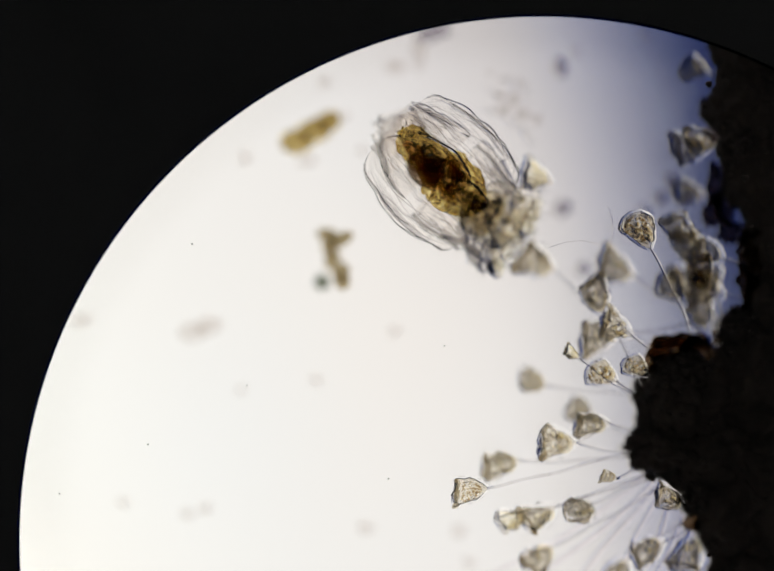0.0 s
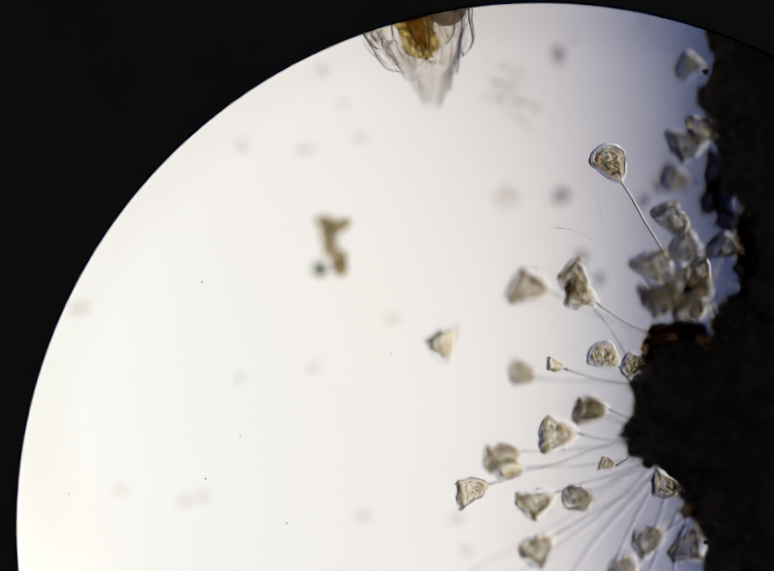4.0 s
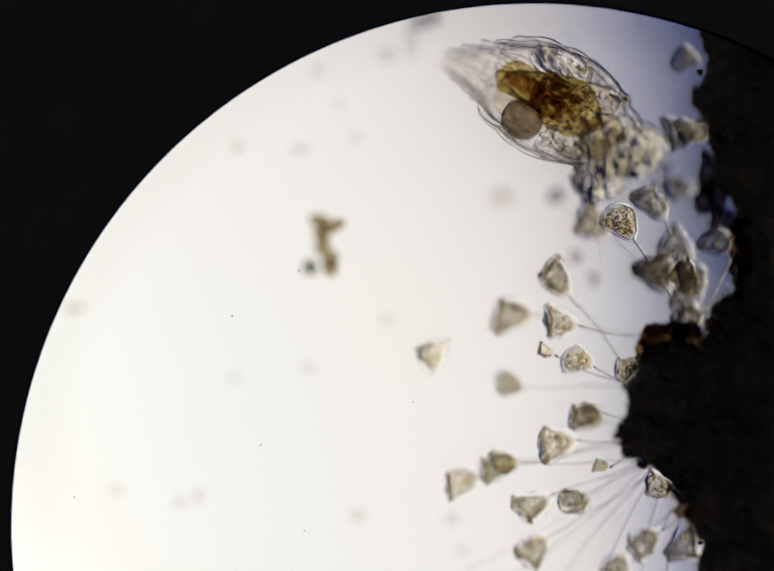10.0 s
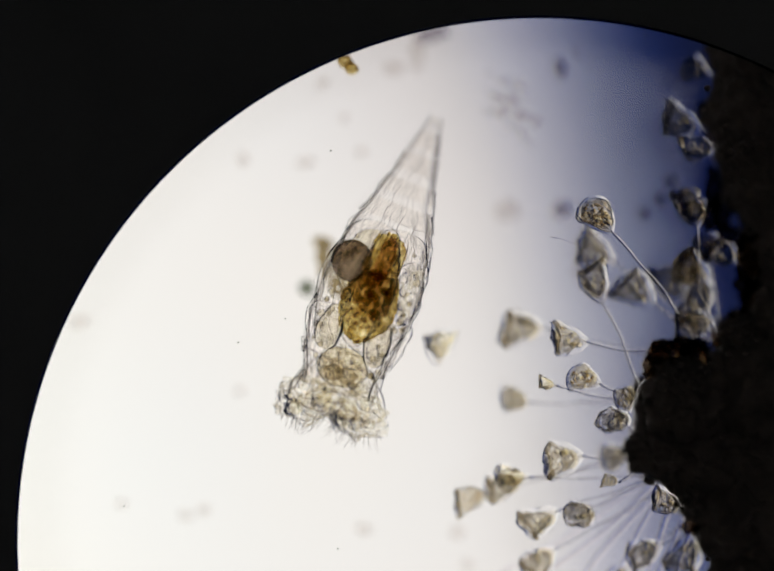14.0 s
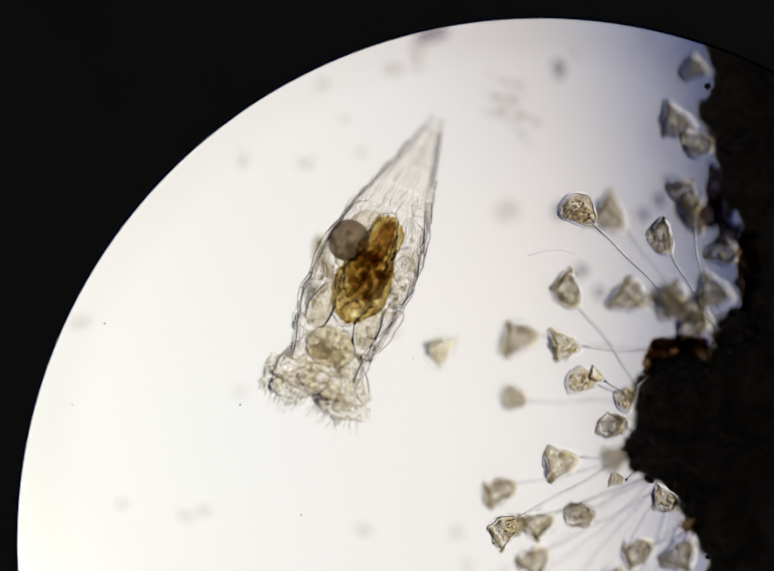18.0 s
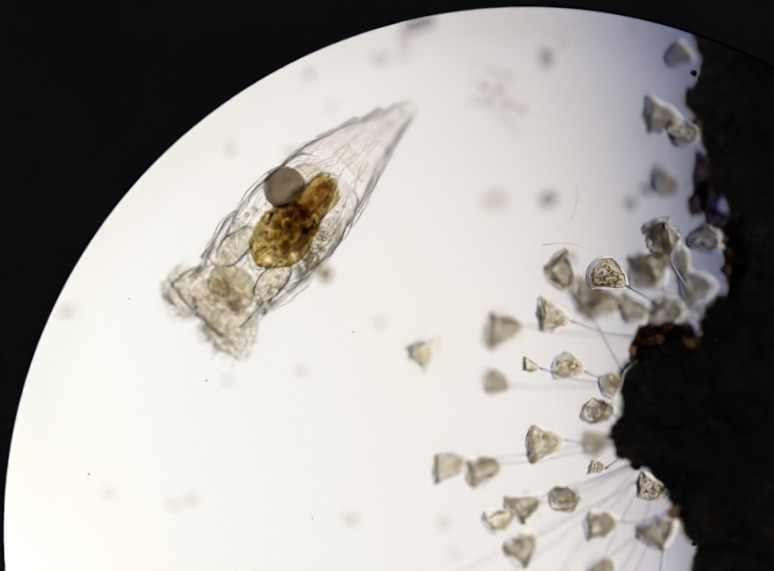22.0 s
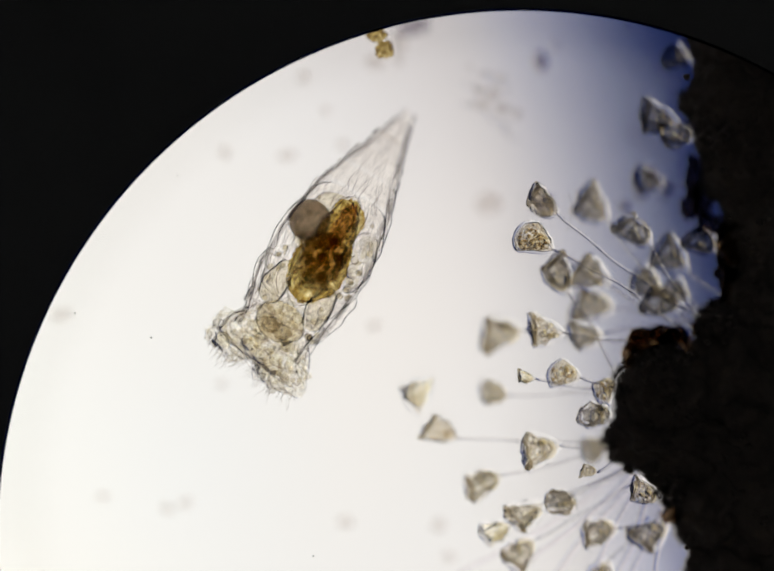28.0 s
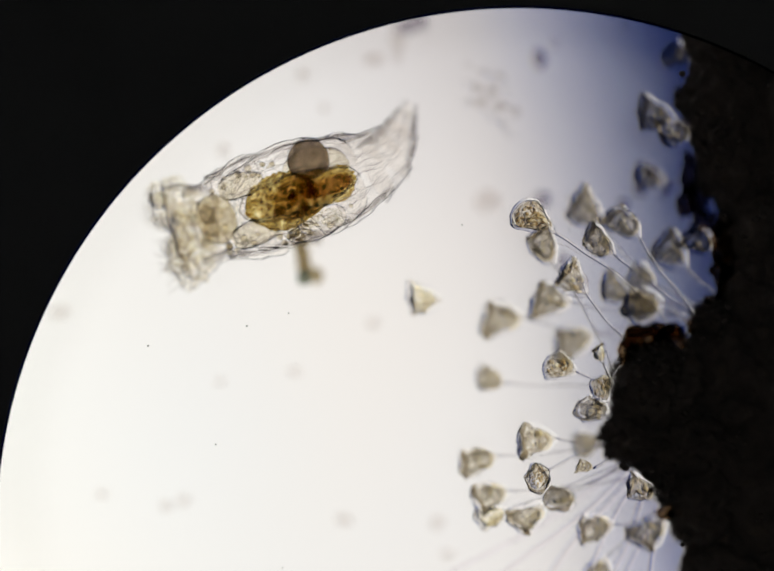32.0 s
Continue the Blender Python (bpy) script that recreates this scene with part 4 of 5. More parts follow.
def bell_meshes():
    """The meshes of the bells, three of each shape: no bell is quite even, the mouth slants and the body leans over."""
    made = {}
    rr = random.Random(3)

    def keep(key, bm, mat, slant=0.0, lean=0.0):
        for v in bm.verts:
            k = max(0.0, v.co.x / U / 70)
            p = v.co / U
            v.co.x += slant * v.co.y * k
            v.co.y += lean * U * k * k
            v.co += noise.noise_vector(p * 0.042 + Vector((lean * 3, slant * 40, 0))) * U * (2 + 7 * k)
        ob = part("bell", bm, mat)
        made[key] = ob.data
        bpy.data.objects.remove(ob)

    def sown(profile, count, x0, x1, small, large, share):
        bm = bmesh.new()
        for i in range(count):
            x = rr.uniform(x0, x1)
            a, q, r = rr.uniform(0, 6.3), rr.uniform(0, 1) ** 0.5 * reach(profile, x) * share, rr.uniform(small, large)
            blob(r, r, r, 0.2, 2, 1, i, (x, q * math.cos(a), q * math.sin(a)), bm)
        return bm
    prof = [(0, 2.5), (5, 6), (13, 11), (24, 17.5), (36, 24), (47, 29), (56, 32), (62, 34), (66, 36), (69, 36.5), (71.5, 35), (72.5, 31), (73, 26)]
    longer = [(0, 2.5), (4, 6), (10, 12), (19, 19), (30, 25), (42, 28.5), (54, 29.5), (64, 30.5), (70, 32), (73.5, 33.5), (76, 32.5), (77.5, 27), (78, 20)]
    closed = [(0, 2.5), (6, 8), (14, 15), (25, 22.5), (37, 28.5), (48, 31.5), (57, 30.5), (64, 25), (69, 15), (71, 4)]
    inner = [(14, 2), (18, 8), (26, 15), (36, 20.5), (47, 25.5), (56, 28.5), (63, 30.5), (67, 29), (70, 20), (72, 4)]
    inner_b = [(12, 2), (16, 9), (23, 16), (31, 21), (42, 24.5), (54, 26), (63, 26.5), (69, 25), (73, 16), (75, 3)]
    inner_c = [(x * 0.82 + 8, r * 0.86) for x, r in closed]
    # coats added round the bells to shape the white optical halo
    coat = [(-5.8, 5.6), (0, 12), (9.7, 21.4), (24, 30), (41, 35.5), (56, 39), (68, 41), (75.7, 35.5), (80.5, 20.5), (82.5, 4.7)]
    coat_b = [(x * 1.04, r * 0.9) for x, r in coat]
    coat_c = [(x * 1.12 - 4, r * 1.14 + 1) for x, r in closed]
    for shape, wall, flesh, around in (("", prof, inner, coat), ("_b", longer, inner_b, coat_b), ("_closed", closed, inner_c, coat_c)):
        for v in range(3):
            seed = v * 7.3 + len(shape)
            slant, lean = ((0.16, 5), (-0.14, -5), (0.05, 2))[v]
            if shape == "_closed":
                slant *= 0.4
            for key, mat in (("", BELLSKIN), ("_soft", SOFTSKIN), ("_crisp", CRISPSKIN)):
                keep(f"bell{shape}{key}{v}", shell(finer(wall), 2.0, 36, 3 + v, 0.03, 0.95, 0.28, 2 + seed), mat, slant, lean)
            keep(f"mucus{shape}{v}", lathe(finer(around, 4), 36, 2, 0.03, 0.9, 0.06, 4 + seed), CLEAR_GEL, slant, lean)
            for key, mat in (("", PLASM), ("_grey", PLASM_GREY), ("_pale", PLASM_PALE)):
                keep(f"plasm{shape}{key}{v}", lathe(finer(flesh), 36, 3 + v, 0.07, 0.9, 0.5, 3 + seed), mat, slant, lean)
            for key, mat in (("granules", CREAM), ("granules_ochre", OCHRE)):
                keep(f"{key}{shape}{v}", sown(flesh, 40, 20, 66, 2.0, 4.6, 0.85), mat, slant, lean)
            keep(f"granules_fine{shape}{v}", sown(flesh, 110, 15, 62, 1.5, 3.0, 0.95), OCHRE, slant, lean)
            if shape == "_closed":
                continue
            wide, x = (1.0, 68.5) if shape == "" else (0.9, 73.5)
            turns = [2 * math.pi * i / 28 for i in range(29)]
            rim = [(x + 2.2 * math.sin(3 * a + v), 34 * wide * math.cos(a), 33 * wide * math.sin(a)) for a in turns]
            keep(f"rim{shape}{v}", tube(rim, [3.6 + 1.5 * math.sin(2 * a + seed) + 0.9 * math.sin(5 * a) for a in turns], 8), LIP, slant, lean)
            keep(f"disc{shape}{v}", blob(6, 25 * wide, 23 * wide, 0.3, 2, 3, 6 + seed, (x + 4, 4, 0)), GRAIN, slant, lean)
            bm = bmesh.new()
            for i in range(26):
                a = 2 * math.pi * i / 26
                y, z = 35 * wide * math.cos(a), 33.5 * wide * math.sin(a)
                tube([(x + 2, y, z), (x + 7, y * 1.05, z * 1.05), (x + 10, y * 1.04, z * 1.04)], [0.5, 0.4, 0.15], 4, bm)
            keep(f"cilia{shape}{v}", bm, CILIA, slant, lean)
    keep("nucleus", tube([(30 + 16 * math.cos(a), 18 * math.sin(a), 8) for a in [0.6 + 0.5 * i for i in range(10)]], [3, 5, 6, 6, 6, 6, 6, 6, 5, 3], 10), NUCLEUS)
    for i in range(3):
        keep(f"vacuole_{i}", blob(6 + i * 1.5, 6 + i, 6, 0.1, 2, 2, i), VACUOLE)
    return made


BELL = bell_meshes()


def bell_animal(label, anchor, z, size, rows, shape="", bow=0.12, turn=0, stalk=True, seed=0, pitch=0, sunk=()):
    """A bell on its stalk. rows: seconds and the middle of the bell in the plan as seen then, with its own heading and pitch where given; sunk: spans of time when it hangs deeper."""
    rng = random.Random(seed + int(anchor[0] * 7 + anchor[1]))
    tone = "_pale" if label == PALE else "" if label in (SHARP, CLOSED) or "clear" in label or "bright" in label else "_grey"
    z = z * 1.6 - 0.02 if tone == "_grey" and anchor[1] < 720 else z * 1.5 - 0.012 if tone == "_grey" else z - 0.026 if label in (SHARP, CLOSED) and anchor[0] != 1400 else z
    size *= 0.93 if tone == "" and size > 0.6 else 1.0
    base = spot(*anchor, min(z, -0.01))
    animal = new("bell_animal")
    animal.location = base
    tagged(animal, label, "ciliate", "bell animals on the heap")
    crisp = label == LIGHT or "granular bell" in label or anchor == (1400, 660)
    kind = f"{shape}{'_crisp' if crisp else '' if tone == '' else '_soft'}"
    v = rng.randrange(3)
    bell = hang("bell", BELL[f"bell{kind}{v}"], animal)
    bell.scale = (size, size, size * rng.uniform(0.85, 1.0))
    # added clear coat that bends light into a white halo round the bell
    if tone or size > 0.7:
        hang("halo_coat", BELL[f"mucus{shape}{v}"], bell)
    if label != LIGHT:
        hang("plasm", BELL[f"plasm{shape}{'_pale' if 'bright' in label else tone}{v}"], bell)
    if tone != "_pale" and label != LIGHT and "bright" not in label:
        hang("nucleus", BELL["nucleus"], bell).rotation_euler = (rng.uniform(0, 6), 0, 0)
    if shape != "_closed" and tone != "_pale":
        hang("rim", BELL[f"rim{shape}{v}"], bell)
    if shape != "_closed" and tone == "":
        hang("disc", BELL[f"disc{shape}{v}"], bell)
        tagged(hang("cilia", BELL[f"cilia{shape}{v}"], bell), kind="stuff")
    if tone == "" and "bright" not in label:
        grain = "granules_fine" if crisp else "granules_ochre" if shape == "_closed" else "granules"
        tagged(hang("granulation", BELL[f"{grain}{shape}{v}"], bell), kind="stuff")
    for i in range(0 if tone == "_pale" or label == LIGHT or "bright" in label else 5):
        bubble = hang("vacuole", BELL[f"vacuole_{i % 3}"], bell)
        bubble.location = Vector((rng.uniform(28, 56), rng.uniform(-16, 16), rng.uniform(4, 18))) * U
    MOVES.append((animal, [(t, Matrix.Translation(base + shift(t))) for t, x, y in SHIFT]))
    keyed, tips = [], []
    roll = rng.choice((0, 180)) + rng.uniform(-50, 50)
    for r in rows:
        c = spot(r[1], r[2], z - (0.09 if any(a <= r[0] <= b for a, b in sunk) else 0), r[0])
        d = c - base - shift(r[0])
        d.z = 0
        a = math.degrees(math.atan2(d.y, d.x)) + turn if len(r) < 4 or r[3] is None else -r[3]
        up = r[4] if len(r) > 4 else pitch
        tips.append(up)
        way = pose(0, 0, 0, 0, 0, a) @ pose(0, 0, 0, 0, -up, 0) @ Vector((1, 0, 0))
        keyed.append((r[0], c - way * 38 * U * size - shift(r[0]), a))
    MOVES.append((bell, [(t, Matrix.Translation(p - base) @ pose(0, 0, 0, 0, 0, a) @ pose(0, 0, 0, 0, -up, 0) @ pose(0, 0, 0, roll)) for (t, p, a), up in zip(keyed, tips)]))
    if not stalk:
        return
    # one springy thread, whose slack end lies in the heap
    longest = max((p - base).length for t, p, a in keyed) / U
    full = math.hypot(longest, 118) * 1.03 + 12

    def bent(x):
        return -0.5 * bow * longest * math.sin(math.pi * x / full) + 1.6 * math.sin(x * 0.045 + anchor[1])
    steps = 18
    line = [(full * j / steps, bent(full * j / steps) - bent(0), 0) for j in range(steps + 1)]
    ob = part("stalk", tube(line, [2.2] + [3.1] * (steps - 1) + [2.2], 10), STALK, animal)
    rows = []
    for t, p, a in keyed:
        d = base - p
        far = min(full, max(1.0, math.hypot(d.x, d.y) / U))
        aim = math.atan2(d.y, d.x) - math.atan2(bent(far) - bent(0), far)
        dive = math.atan2(max(0.0, p.z + 0.058), far * U)
        rows.append((t, Matrix.Translation(p - base) @ pose(0, 0, 0, 0, 0, math.degrees(aim)) @ pose(0, 0, 0, 0, math.degrees(dive), 0)))
    MOVES.append((ob, rows))


def bell_animals():
    # lower fan
    bell_animal(GREY, (1275, 925), -0.05, 0.95, [(0, 1018, 938), (1, 980, 912), (3, 1025, 918), (6, 1015, 930), (9, 1012, 930), (13, 1030, 972), (17, 1022, 982), (19, 1027, 990), (20, 1000, 965), (23, 990, 958), (28, 983, 975), (30, 982, 972), (31, 973, 880), (32, 973, 930)], "_b", 0.05, 6)
    bell_animal(SHARP, (1285, 920), -0.01, 1.05, [(0, 1132, 895), (1, 1098, 868), (3, 1138, 878), (6, 1128, 877), (9, 1130, 885), (13, 1147, 922), (17, 1145, 925), (19, 1152, 933), (20, 1127, 915), (23, 1110, 905), (25, 1098, 900), (28, 1098, 908), (30, 1097, 905), (31, 1096, 876), (32, 1090, 890)], "", 0.05, 8)
    bell_animal(LIGHT, (1290, 915), 0.0, 0.9, [(0, 955, 992, 175), (1, 925, 1008), (2, 975, 1022), (3, 965, 993), (6, 950, 985), (8, 925, 930), (9, 940, 968), (11, 950, 978), (13, 955, 992), (14, 957, 1008), (16, 1080, 1000), (17, 1125, 990, None, 78), (18, 1025, 1068, 140), (19, 950, 932, 170), (20, 942, 1012), (21, 925, 968), (22, 915, 942), (23, 912, 922, 200), (24, 908, 832, 210), (25, 893, 866, 205), (28, 897, 874, 205), (29, 1105, 955, None, 75), (30, 1018, 1018, 120), (31, 1000, 975), (32, 1092, 963, None, 75)], "_b", 0.03, sunk=((6, 14), (22, 28)))
    bell_animal(GREY, (1320, 960), -0.03, 0.95, [(0, 1095, 1045), (1, 1060, 1015), (3, 1098, 1020), (6, 1083, 1010), (9, 1083, 1012), (13, 1100, 1047), (17, 1100, 1055), (19, 1110, 1055), (20, 1088, 1040), (23, 1072, 1035), (28, 1070, 1040), (31, 1068, 1045), (32, 1075, 1045)], "", 0.03, 10)
    bell_animal(GREY, (1330, 965), -0.03, 0.9, [(0, 1180, 1032), (1, 1142, 1003), (3, 1181, 1010), (6, 1168, 1000), (9, 1167, 1003), (13, 1184, 1034), (17, 1186, 1034), (19, 1190, 1040), (20, 1167, 1025), (23, 1153, 1020), (28, 1143, 1015), (32, 1140, 1008)], "_b", 0.03, 0, pitch=72)
    bell_animal(PALE, (1320, 955), -0.06, 0.8, [(0, 1042, 1052), (1, 1003, 1032), (2, 1045, 1000), (3, 1042, 962), (8, 1020, 925), (13, 1045, 960), (17, 1040, 1000), (19, 1065, 1108), (20, 1038, 1075), (21, 1022, 1055), (23, 1018, 1062), (28, 1010, 1075), (29, 1005, 1030), (30, 1010, 1070), (31, 995, 965), (32, 1000, 1045)], "_b", 0.04)
    bell_animal(GREY, (1330, 990), -0.05, 0.95, [(0, 1098, 1130), (1, 1062, 1108), (3, 1100, 1112), (6, 1088, 1102), (9, 1085, 1102), (13, 1103, 1132), (19, 1100, 1130), (20, 1080, 1122), (23, 1068, 1118), (28, 1060, 1118), (29, 1045, 1105), (30, 1052, 1108), (31, 998, 1010), (32, 998, 1005)], "", 0.03, 12)
    bell_animal(GREY, (1410, 1065), -0.04, 0.9, [(0, 1315, 1112), (1, 1285, 1085), (3, 1322, 1092), (6, 1308, 1080), (9, 1308, 1085), (13, 1315, 1112), (19, 1308, 1112), (20, 1285, 1098), (21, 1235, 1070), (23, 1225, 1070), (28, 1218, 1075), (32, 1210, 1068)], "_b", 0.08, 0)
    bell_animal(GREY, (1440, 1060), -0.05, 1.0, [(0, 1397, 1118), (1, 1362, 1085), (6, 1385, 1088), (9, 1388, 1086), (13, 1398, 1115), (19, 1392, 1115), (20, 1372, 1098), (23, 1338, 1082), (28, 1322, 1078), (32, 1320, 1075)], "", 0.1, 20)
    bell_animal(GREY, (1380, 1060), -0.06, 0.9, [(0, 1255, 1160), (6, 1255, 1140), (13, 1262, 1170), (19, 1258, 1172), (23, 1228, 1165), (32, 1215, 1160)], "", 0.1, 20)
    bell_animal(GREY, (1300, 880), -0.02, 0.85, [(0, 1202, 858), (1, 1168, 828), (2, 1210, 838), (3, 1205, 830), (6, 1190, 826), (9, 1188, 828), (11, 1207, 847), (12, 1216, 838), (13, 1253, 845, None, 55), (17, 1256, 853, None, 55), (19, 1260, 860, None, 55), (20, 1237, 850, None, 55), (23, 1223, 842, None, 55), (28, 1214, 840, None, 55), (32, 1208, 830, None, 55)], "_b", 0.15, 15)
    bell_animal(GREY, (1305, 895), -0.09, 0.85, [(0, 1175, 830), (1, 1145, 793), (2, 1188, 800), (3, 1195, 820), (6, 1195, 830), (11, 1210, 855), (12, 1218, 888), (13, 1243, 915), (17, 1248, 920), (19, 1252, 927), (20, 1226, 915), (23, 1208, 905), (28, 1202, 908), (31, 1178, 908), (32, 1186, 898)], "_closed", 0.08)
    bell_animal(GREY, (1310, 800), -0.08, 0.82, [(0, 1078, 772), (1, 1040, 738), (2, 1073, 745), (3, 1068, 758), (6, 1042, 747), (9, 1034, 768), (11, 1042, 788), (13, 1045, 805), (17, 1045, 793), (19, 1050, 815), (20, 1020, 795), (23, 1010, 785), (28, 1000, 796), (31, 993, 806), (32, 992, 768)], "_closed", 0.03, -10)
    bell_animal("tiny clear bell animal on a short stalk", (1300, 945), 0.0, 0.42, [(0, 1235, 966), (1, 1193, 938), (3, 1236, 943), (6, 1220, 932), (13, 1239, 968), (17, 1258, 968), (19, 1260, 968), (20, 1238, 962), (23, 1210, 957), (28, 1195, 954), (32, 1187, 945)], "_b", 0.05, -30)
    # middle group
    bell_animal(GREY, (1325, 705), -0.07, 1.08, [(0, 1090, 530), (1, 1145, 610), (2, 1125, 600), (3, 1090, 577), (6, 1062, 600), (7, 1052, 600), (8, 1048, 592), (9, 1045, 650), (10, 1045, 635), (11, 1060, 655), (12, 1055, 652), (13, 1063, 685), (14, 1060, 662), (17, 1062, 650), (18, 1060, 680), (19, 1072, 645), (20, 1040, 662), (21, 1030, 665), (23, 1030, 672), (25, 1022, 650), (28, 1020, 672), (29, 1022, 668), (30, 1030, 645), (31, 1110, 610), (32, 1022, 643)], "", 0.06, 8)
    bell_animal(GREY, (1300, 790), -0.03, 0.95, [(0, 1210, 603), (1, 1200, 680), (2, 1215, 692), (3, 1178, 595), (6, 1150, 556), (7, 1125, 560), (8, 1125, 556), (9, 1122, 580), (10, 1130, 570), (11, 1160, 568), (12, 1205, 560), (14, 1205, 575), (17, 1175, 577), (18, 1153, 597), (19, 1178, 580), (20, 1132, 584), (21, 1125, 570), (22, 1140, 560), (23, 1145, 566), (25, 1115, 568), (28, 1133, 562), (29, 1130, 572), (30, 1122, 578), (31, 1125, 520), (32, 1103, 502)], "_b", -0.12)
    bell_animal(SHARP, (1320, 705), 0.0, 0.92, [(0, 1250, 665), (1, 1235, 590), (2, 1215, 610), (3, 1185, 600), (6, 1190, 627), (7, 1258, 640), (8, 1255, 645), (9, 1158, 648), (10, 1140, 656), (11, 1148, 675), (12, 1152, 685), (13, 1158, 685), (14, 1155, 690), (17, 1153, 687), (18, 1150, 702), (19, 1160, 692), (20, 1133, 687), (21, 1122, 675), (22, 1125, 645), (23, 1123, 668), (24, 1118, 680), (25, 1108, 673), (28, 1108, 672), (29, 1095, 674), (30, 1108, 677), (31, 1200, 558), (32, 1163, 572)], "", 0.05, 4)
    bell_animal(SHARP, (1305, 800), 0.0, 0.95, [(0, 1220, 757), (1, 1240, 732), (2, 1278, 738), (3, 1250, 722), (6, 1203, 714), (8, 1185, 708), (9, 1182, 718), (10, 1172, 730), (11, 1180, 750), (13, 1187, 760), (17, 1183, 762), (19, 1190, 772), (20, 1165, 762), (21, 1153, 752), (23, 1157, 747), (28, 1143, 757), (30, 1150, 752), (31, 1138, 735), (32, 1135, 742)], "_closed", 0.1)
    bell_animal(CLOSED, (1310, 760), 0.0, 0.8, [(0, 1288, 742), (2, 1282, 740), (6, 1275, 720), (9, 1222, 655), (10, 1270, 745), (12, 1275, 795), (13, 1272, 797), (19, 1278, 803), (20, 1253, 795), (23, 1240, 785), (28, 1225, 787), (32, 1220, 782)], "_closed", 0.1)
    bell_animal("tiny bright bell animal on a long thread", (1300, 805), -0.02, 0.45, [(0, 1160, 717), (1, 1135, 675), (2, 1143, 692), (3, 1118, 733), (6, 1150, 740), (8, 1115, 772), (9, 1105, 722), (10, 1108, 713), (11, 1110, 752), (12, 1108, 768), (13, 1113, 798), (14, 1110, 778), (17, 1230, 765), (20, 1115, 740), (21, 1078, 773), (22, 1078, 743), (25, 1075, 755), (28, 1068, 765), (32, 1215, 720)], "_b", 0.06)
    bell_animal(PALE, (1330, 830), -0.085, 0.86, [(0, 1090, 360, 200), (1, 1060, 302, 230), (2, 930, 545, 190), (3, 885, 715, 262), (5, 940, 680, 225), (6, 978, 643, 190), (7, 922, 540, 200), (8, 920, 492, 190), (9, 872, 686, 262), (10, 875, 725, 265), (11, 888, 752, 262), (12, 885, 770, 265), (13, 885, 736, 268), (14, 890, 705, 270), (17, 897, 686, 270), (18, 890, 717, 268), (19, 928, 675, 225), (20, 877, 708, 265), (21, 860, 735, 262), (22, 857, 722, 262), (23, 858, 790, 265), (24, 855, 815, 250), (25, 855, 805, 260), (28, 845, 805, 262), (29, 900, 760, 230), (30, 1025, 590, 190), (31, 960, 600, 190), (32, 862, 607, 182)], "", 0.04, 0, False)
    # upper group
    bell_animal(SHARP, (1400, 660), 0.0, 1.16, [(0, 1298, 465), (1, 1245, 405), (2, 1260, 410), (3, 1257, 312), (6, 1195, 462), (7, 1222, 520), (8, 1257, 348), (9, 1167, 375), (10, 1260, 450), (11, 1150, 503), (12, 1242, 482), (13, 1272, 392), (14, 1212, 436), (17, 1163, 442), (18, 1175, 427), (19, 1222, 397), (20, 1160, 417), (21, 1178, 387), (22, 1232, 558), (23, 1237, 452), (24, 1140, 470), (25, 1092, 512), (28, 1083, 484), (29, 1108, 445), (30, 1110, 482), (31, 1180, 558), (32, 1078, 440)], "_closed", -0.1)
    bell_animal(GREY, (1420, 650), -0.07, 1.0, [(0, 1250, 545), (1, 1160, 555), (2, 1142, 472), (3, 1395, 640), (6, 1205, 468), (7, 1207, 428), (8, 1213, 402), (9, 1210, 435), (10, 1205, 456), (11, 1217, 447), (12, 1197, 505), (13, 1210, 502), (14, 1207, 512), (17, 1235, 456), (18, 1240, 442), (19, 1232, 462), (20, 1212, 462), (21, 1197, 448), (22, 1200, 600), (23, 1190, 620), (24, 1190, 458), (25, 1192, 427), (28, 1203, 422), (30, 1187, 462), (31, 1185, 457), (32, 1190, 430)], "", 0.05, 10)
    bell_animal(GREY, (1440, 630), -0.02, 0.95, [(0, 1382, 470), (3, 1367, 430), (6, 1370, 505), (7, 1357, 415), (8, 1330, 388), (9, 1312, 390), (11, 1360, 440), (13, 1400, 425), (17, 1405, 410), (18, 1392, 405), (19, 1365, 368), (20, 1305, 372), (21, 1265, 377), (22, 1350, 482), (24, 1270, 560), (25, 1312, 502), (28, 1290, 472), (29, 1268, 472), (31, 1260, 470), (32, 1267, 455)], "_b", 0.08, 10)
    bell_animal(GREY, (1390, 655), -0.05, 1.0, [(0, 1215, 680), (1, 1230, 575), (2, 1195, 560), (3, 1345, 545), (6, 1280, 555), (7, 1270, 560), (9, 1340, 560), (11, 1315, 555), (12, 1275, 582), (13, 1290, 582), (14, 1290, 588), (17, 1297, 577), (18, 1283, 602), (19, 1283, 602), (20, 1258, 592), (21, 1235, 572), (22, 1325, 547), (23, 1235, 600), (24, 1207, 582), (25, 1165, 610), (28, 1200, 557), (29, 1195, 547), (30, 1190, 552), (31, 1150, 600), (32, 1120, 607)], "", 0.08)
    bell_animal(GREY, (1410, 660), -0.09, 1.05, [(0, 1400, 582), (2, 1320, 590), (3, 1395, 600), (6, 1265, 640), (9, 1350, 560), (11, 1330, 560), (13, 1390, 560), (17, 1247, 632), (18, 1365, 610), (19, 1355, 590), (20, 1218, 632), (21, 1210, 612), (22, 1232, 612), (23, 1310, 580), (24, 1205, 638), (25, 1228, 600), (28, 1205, 617), (29, 1212, 622), (30, 1172, 692), (31, 1172, 692), (32, 1165, 690)], "", -0.05)
